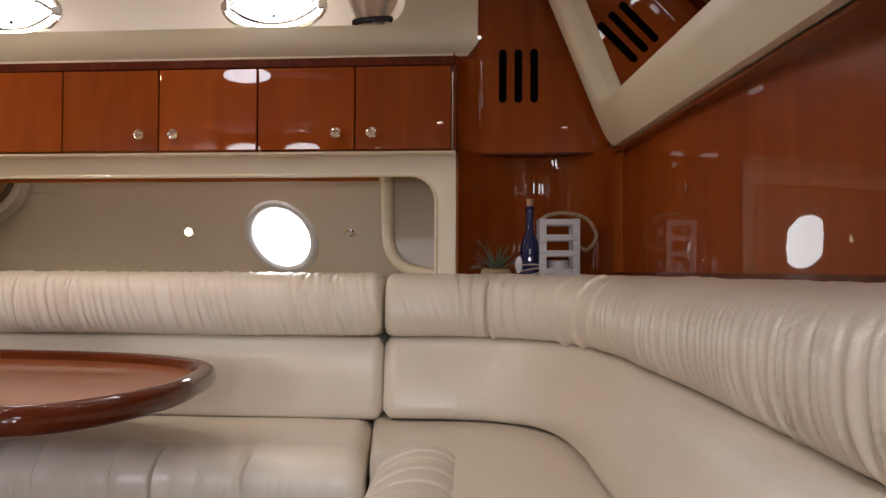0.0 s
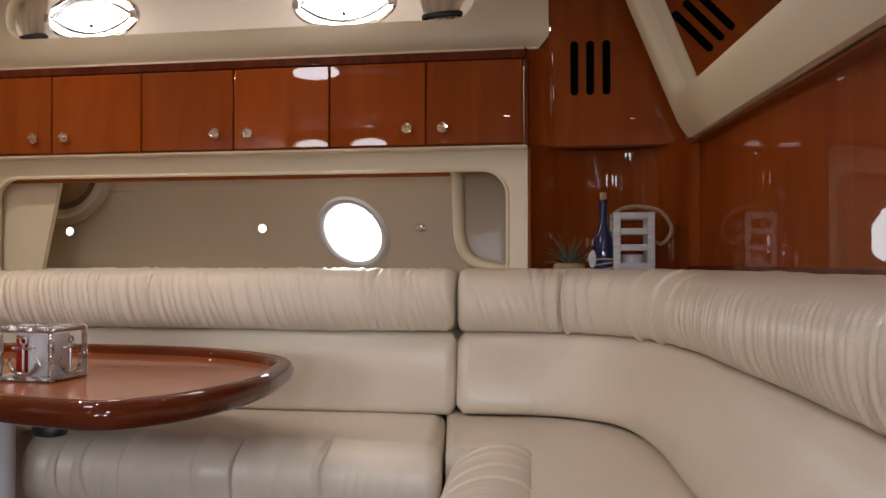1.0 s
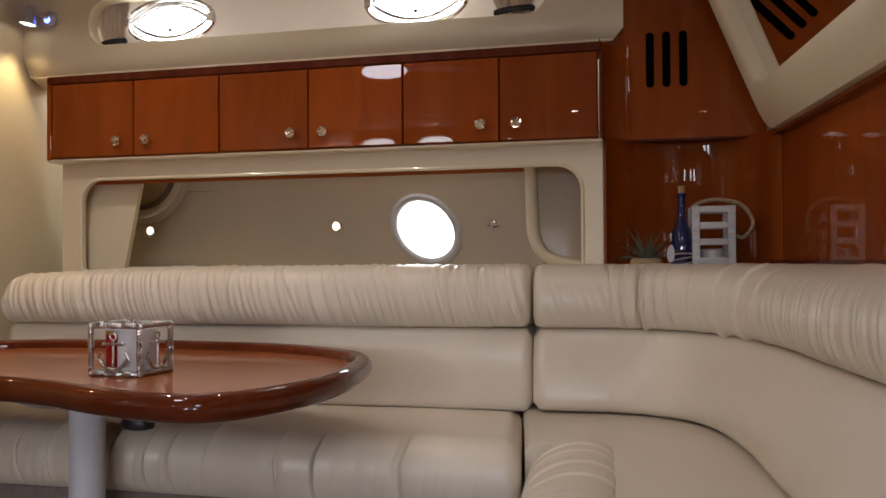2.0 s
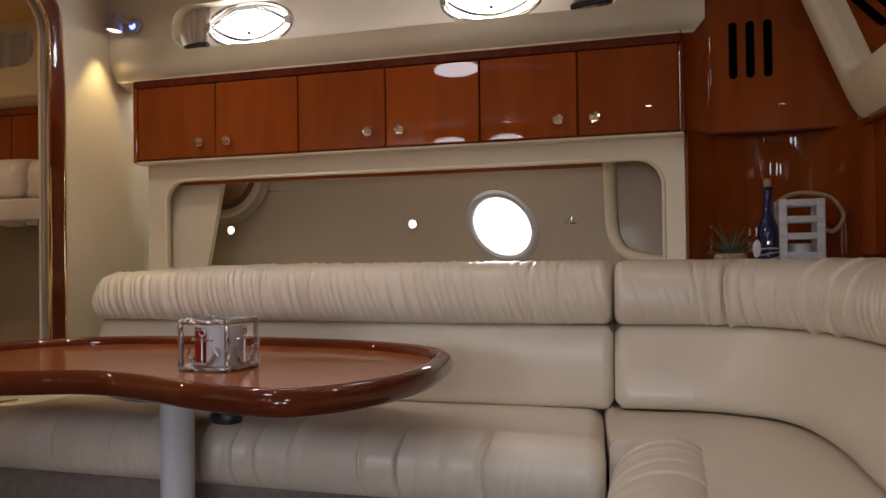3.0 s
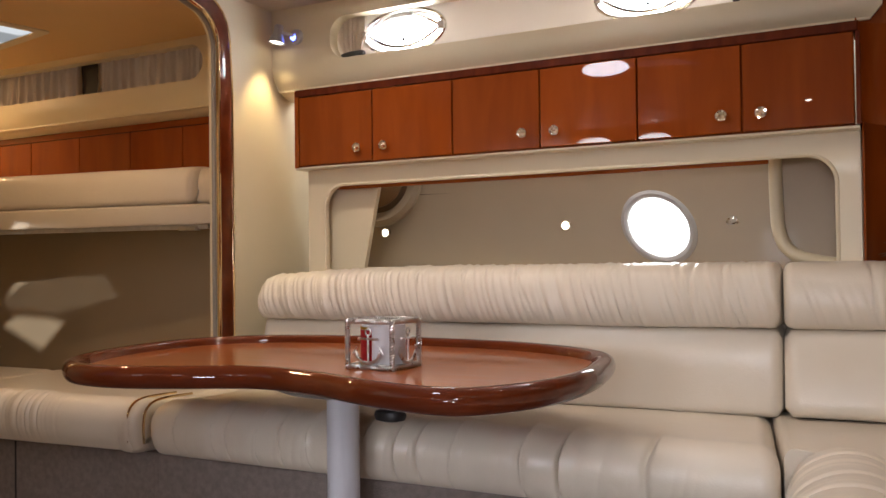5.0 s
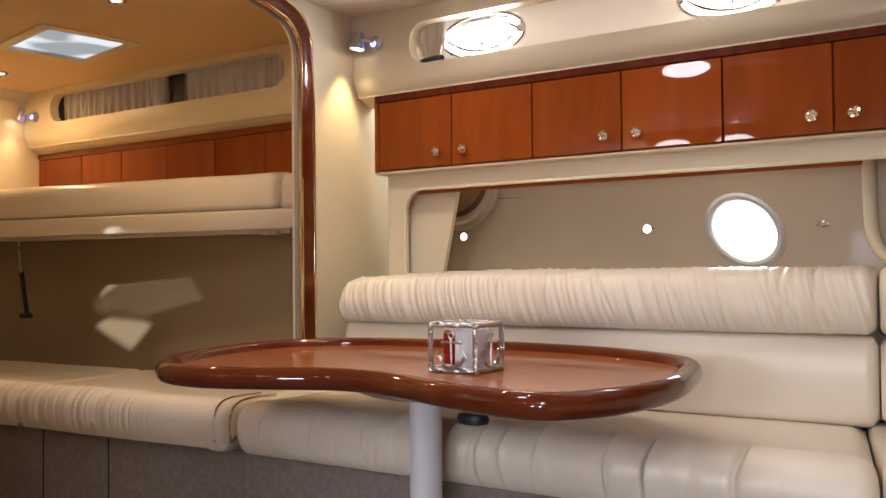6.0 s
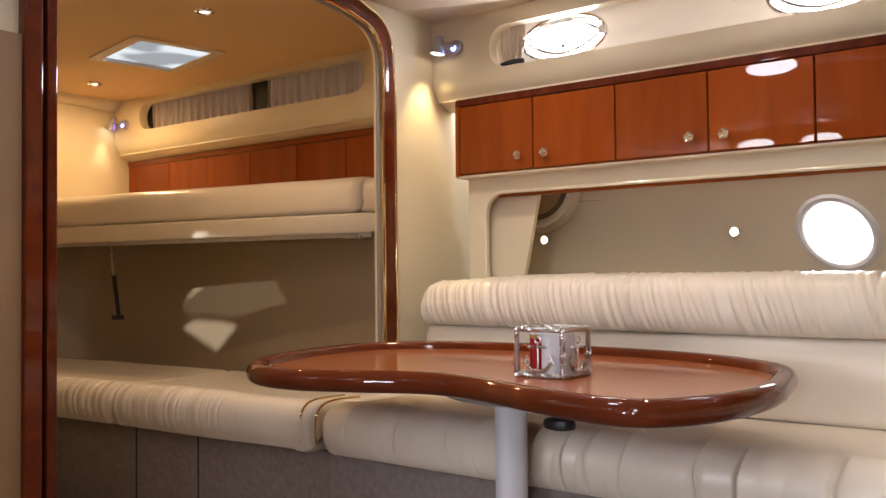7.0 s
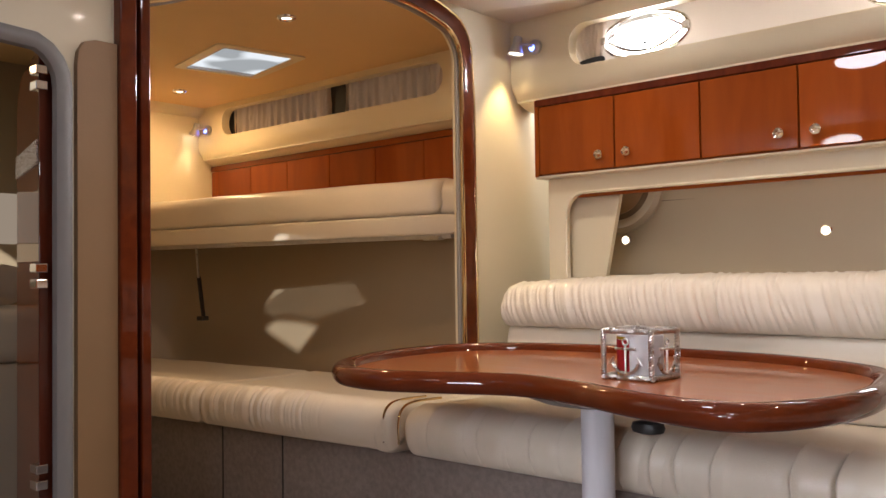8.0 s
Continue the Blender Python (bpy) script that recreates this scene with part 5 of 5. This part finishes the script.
under(bunk, part("base", b_sweep(dense([(-4.095, 2.015), (-2.068, 2.342)], 0.05), BASE, None, None, 0.008), M_LEATHER, label="cream padded base"))
under(bunk, part("frame_rail", b_sweep([(-4.09, 2.03), (-2.12, 2.345)], [(0.0, 1.004), (0.0, 1.019), (-0.03, 1.019), (-0.03, 1.004)]), M_ALU, label="metal frame rail"))
for x in (-3.95, -2.2):
    y = 2.03 + (x + 4.09) * 0.16
    under(bunk, part("hinge", b_box(x - 0.04, y - 0.012, 0.998, x + 0.04, y + 0.02, 1.012, 0.002), M_PEWTER))
strut = empty("gas_strut", (-3.66, 2.27, 0.65), "black gas strut between bunk and wall", "strut")
under(strut, part("rod", b_tube([(-3.505, 2.155, 1.010), (-3.585, 2.22, 0.855)], 0.005, 8), M_PEWTER))
under(strut, part("cylinder", b_tube([(-3.578, 2.215, 0.872), (-3.665, 2.297, 0.680)], 0.010, 10), M_BLACK))
under(strut, part("end_bracket", b_box(-3.700, 2.280, 0.662, -3.650, 2.318, 0.684, 0.004), M_BLACK))

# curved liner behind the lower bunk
liner = part("berth_liner", b_sweep(smooth_line([(-4.10, 2.18), (-4.02, 2.36), (-3.80, 2.46), (-3.4, 2.50), (-2.6, 2.52), (-1.975, 2.53)], 8), [(0.05, 0.40), (0.02, 0.60), (0.0, 0.80), (-0.01, 1.02), (-0.03, 1.02), (-0.03, 0.40)]), M_BERTHSHADE)
tagged(liner, "satin beige moulded liner behind the lower bunk", "wall", kind="structure")

lower = empty("lower_bunk", (-3.0, 2.2, 0.0), "lower bunk with gathered cream leather cushions on a carpeted base", "bunk bed")
LOW = closed_profile([(-0.02, 0.462), (0.15, 0.466), (0.36, 0.468), (0.47, 0.474), (0.520, 0.478), (0.560, 0.462), (0.582, 0.430), (0.584, 0.385), (0.570, 0.345), (0.545, 0.328), (0.40, 0.322), (0.2, 0.322), (-0.02, 0.322)])


def low_relief(seed, plain):
    def relief(s, k):
        a, z = LOW[k]
        if z < 0.33:
            return 0.0
        u = min(max((a - 0.46) / 0.08, 0.0), 1.0)
        w = min(max((plain - s) / 0.12, 0.0), 1.0)
        return 0.003 * noise.noise(Vector((s * 3, a * 5, seed))) + u * w * 0.0095 * ridge(s, seed, 34) * min(1.0, max(0.0, (z - 0.335) / 0.05))
    return relief


for x0, x1, sd, plain in ((-4.09, -2.868, 4, 9.0), (-2.862, -1.915, 7, 0.66)):
    y0, y1 = 2.36 + (x0 + 1.9) * 0.065, 2.36 + (x1 + 1.9) * 0.065
    c = part("cushion", b_sweep(dense([(x0, y0), (x1, y1)], 0.005), LOW, low_relief(sd, plain), None, 0.03), M_LEATHER, label="gathered cream leather bunk cushion", angle=60)
    under(lower, c)
under(lower, part("infill_cushion", b_sweep(dense([(-1.911, 2.355), (-1.853, 2.35)], 0.01), [(p[0] + 0.0, p[1] - 0.004) for p in LOW], None, None, 0.012), M_LEATHER, angle=60))
for x in (-1.913, -1.851):
    y = 1.772 if x < -1.88 else 1.775
    pts = smooth_line([(x, y + 0.20, 0.478), (x, y + 0.07, 0.480), (x, y + 0.020, 0.462), (x, y + 0.004, 0.42), (x, y + 0.006, 0.36)], 6)
    under(lower, part("piping", b_tube(pts, 0.0038, 8), M_BRASS, label="bright piping"))
base = part("base", b_prism([(-4.09, 1.70), (-1.86, 1.84), (-1.86, 2.45), (-4.09, 2.45)], 0.0, 0.322), M_CARPET, smooth=False)
base["label"] = "woven beige carpet on the bunk front"
under(lower, base)
for x in (-2.76, -2.435):
    y = 1.70 + (x + 4.09) * 0.0628
    under(lower, part("panel_seam", b_box(x - 0.002, y - 0.003, 0.0, x + 0.002, y + 0.01, 0.32), M_DARKSHADE, label="dark seam in the carpet", smooth=False))


def ceiling_light(x, y, z):
    e = empty("ceiling_downlight", (x, y, z), "small round lit halogen downlight with a chrome ring", "ceiling light", "ceiling downlights")
    m = Matrix.Translation((x, y, z)) @ Matrix.Rotation(math.pi, 4, "X")
    under(e, part("ring", b_lathe([(0.022, 0.0), (0.036, 0.0), (0.034, 0.006), (0.026, 0.010), (0.022, 0.004)], 28, m), M_CHROME))
    under(e, part("bulb", b_lathe([(0.022, 0.001), (0.018, 0.004), (0.006, 0.006)], 24, m), M_BULB))
    return e


for x, y in ((-2.415, 1.82), (-3.74, 2.22)):
    ceiling_light(x, y, 1.78)
hatch = empty("deck_hatch", (-3.06, 2.08, 1.78), "square deck hatch with a pale screen and cream frame", "hatch")
MH = Matrix.Translation((-3.06, 2.08, 1.78)) @ Matrix.Rotation(math.pi, 4, "X") @ Matrix.Rotation(radians(10.7), 4, "Z")
fr = b_holed(round_rect(-0.235, -0.195, 0.235, 0.195, 0.02, 3), [round_rect(-0.190, -0.150, 0.190, 0.150, 0.012, 3)], 0.006, MH @ Matrix.Translation((0, 0, 0.006)) @ Matrix.Rotation(radians(-90), 4, "X"))
under(hatch, part("frame", fr, M_SHELL, smooth=False))
bm = b_box(-0.190, -0.150, 0.001, 0.190, 0.150, 0.003)
bm.transform(MH)
under(hatch, part("screen", bm, M_FROST, label="daylit pale screen", smooth=False))
bm = b_box(-0.196, -0.152, 0.004, -0.184, 0.152, 0.012, 0.002)
bm.transform(MH)
under(hatch, part("screen_bar", bm, M_ALU))
bm = b_box(-0.168, -0.150, 0.003, -0.161, 0.150, 0.010, 0.002)
bm.transform(MH)
under(hatch, part("screen_bar", bm, M_ALU))


def spot_fixture(base, aim, label, m_rot=0.0):
    """Reading spot on the soffit face: round base with a blue switch, bell-shaped head."""
    e = empty("reading_spot", base, label, "reading light", "reading spots")
    mb = turned_to_room(base)
    under(e, part("base", b_lathe([(0.026, 0.0), (0.028, 0.004), (0.026, 0.014), (0.014, 0.020), (0.0, 0.021)], 26, mb), M_ALU))
    under(e, part("switch", b_lathe([(0.012, 0.0), (0.011, 0.004), (0.004, 0.008)], 16, turned_to_room((base[0] - 0.004, base[1] - 0.019, base[2] - 0.004))), M_BLUELED, label="glowing blue switch"))
    hx = (base[0] - 0.050, base[1] - 0.048, base[2] + 0.010)
    under(e, part("arm", b_tube(smooth_line([(base[0], base[1] - 0.02, base[2]), (base[0] - 0.018, base[1] - 0.045, base[2] + 0.006), hx], 5), 0.006, 8), M_ALU))
    head = look(hx, (hx[0] + aim[0], hx[1] + aim[1], hx[2] + aim[2])) @ Matrix.Rotation(math.pi, 4, "X")
    prof = [(0.012, -0.030), (0.016, -0.026), (0.017, 0.0), (0.026, 0.022), (0.030, 0.036), (0.028, 0.036), (0.024, 0.026)]
    under(e, part("head", b_lathe(prof, 26, head), M_ALU))
    under(e, part("bulb", b_lathe([(0.0265, 0.030), (0.020, 0.034), (0.004, 0.036)], 20, head), M_BULB))
    return e


spot_fixture((-1.825, SOFF_Y - 0.018, 1.69), (-0.12, -0.10, -1.0), "small satin metal reading spot with a blue switch, lit")
spot_fixture((-4.00, SB - 0.018, 1.655), (-0.25, -0.12, -1.0), "small satin metal reading spot with a blue switch, lit")
spot_fixture((-2.115, SB - 0.018, 1.70), (0.05, -0.10, -1.0), "small satin metal reading spot with a blue switch, lit")

# ---- aft cabin seen through the side door ----
trim_pts = [(BULK + 0.004, y, z) for y, z in side_hole[1:]]
side_trim = part("door_trim", b_tube(trim_pts, 0.022, 10, False, None, 0.9), M_TRIM)
tagged(side_trim, "grey rounded moulding round the side doorway", "door trim", kind="structure")
door = empty("side_door", (-1.975, 0.755, 0.0), "open glossy cherry wood cabin door with rounded top", "door")
a, b = Vector((-1.985, 0.772, 0)), Vector((-2.362, 0.878, 0))
dl = (b - a).length
ud = (b - a).normalized()
MD = Matrix(((ud.x, ud.y, 0, a.x), (ud.y, -ud.x, 0, a.y), (0, 0, 1, 0), (0, 0, 0, 1)))
leaf = b_holed([(0.0, 0.04), (dl, 0.04), (dl, 1.30)] + [(dl - 0.12 * (1 - math.cos(t)), 1.30 + 0.09 * math.sin(t)) for t in (radians(18 * i) for i in range(1, 6))] + [(0.02, 1.40), (0.0, 1.38)], [], 0.022, MD)
under(door, part("leaf", leaf, M_WOOD, smooth=False))
edge = b_box(-0.012, -0.004, 0.04, 0.002, 0.028, 1.38, 0.002)
edge.transform(MD)
under(door, part("leaf_edge", edge, M_DARKWOOD))
strip = b_box(0.03, -0.004, 1.135, dl - 0.005, -0.0005, 1.19)
strip.transform(MD)
strip2 = b_box(0.03, 0.0225, 1.135, dl - 0.005, 0.026, 1.19)
strip2.transform(MD)
under(door, part("glitter_band", strip, M_SPARKLE, label="silver glitter band", smooth=False))
under(door, part("glitter_band", strip2, M_SPARKLE, label="silver glitter band", smooth=False))
for z in (1.30, 0.86, 0.42):
    for dz in (0.0, 0.035):
        hb = b_box(BULK - 0.030, 0.742, z + dz - 0.010, BULK + 0.004, 0.768, z + dz + 0.010, 0.002)
        under(door, part("hinge", hb, M_CHROME))
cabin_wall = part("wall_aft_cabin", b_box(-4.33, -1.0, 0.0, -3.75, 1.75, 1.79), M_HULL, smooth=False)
tagged(cabin_wall, "dim beige wall of the aft cabin", "wall", kind="structure")
bed = empty("aft_bed", (-3.3, 1.0, 0.0), "bed with a cream valance and rumpled bedding", "bed")
under(bed, part("base", b_box(-3.74, -0.2, 0.0, -2.95, 1.30, 0.60, 0.02), M_LINER))
under(bed, part("mattress", b_box(-3.74, -0.2, 0.60, -2.92, 1.30, 0.78, 0.05, 3), M_LEATHER))
pill = b_box(-3.70, 0.75, 0.78, -3.15, 1.25, 0.93, 0.06, 4)
for vv in pill.verts:
    vv.co += 0.02 * Vector((noise.noise(vv.co * 9), noise.noise(vv.co * 9 + Vector((5, 0, 0))), noise.noise(vv.co * 9 + Vector((0, 7, 0)))))
under(bed, part("bedding", pill, M_CLOTH, label="rumpled pale bedding"))
cc = curtain("aft_window_curtain", -0.25, 0.25, 1.02, 1.20, 0.0, None, "small yellowish curtain over the aft bed", 9)
cc.matrix_world = Matrix.Translation((-3.70, 1.24, 0)) @ Matrix.Rotation(radians(90), 4, "Z") @ cc.matrix_world
aft_day = part("backdrop_aft", b_box(-3.748, 1.00, 1.02, -3.744, 1.48, 1.23), M_DIMGLOW, smooth=False)
tagged(aft_day, "dim daylight behind the aft curtain", "backdrop", kind="structure")
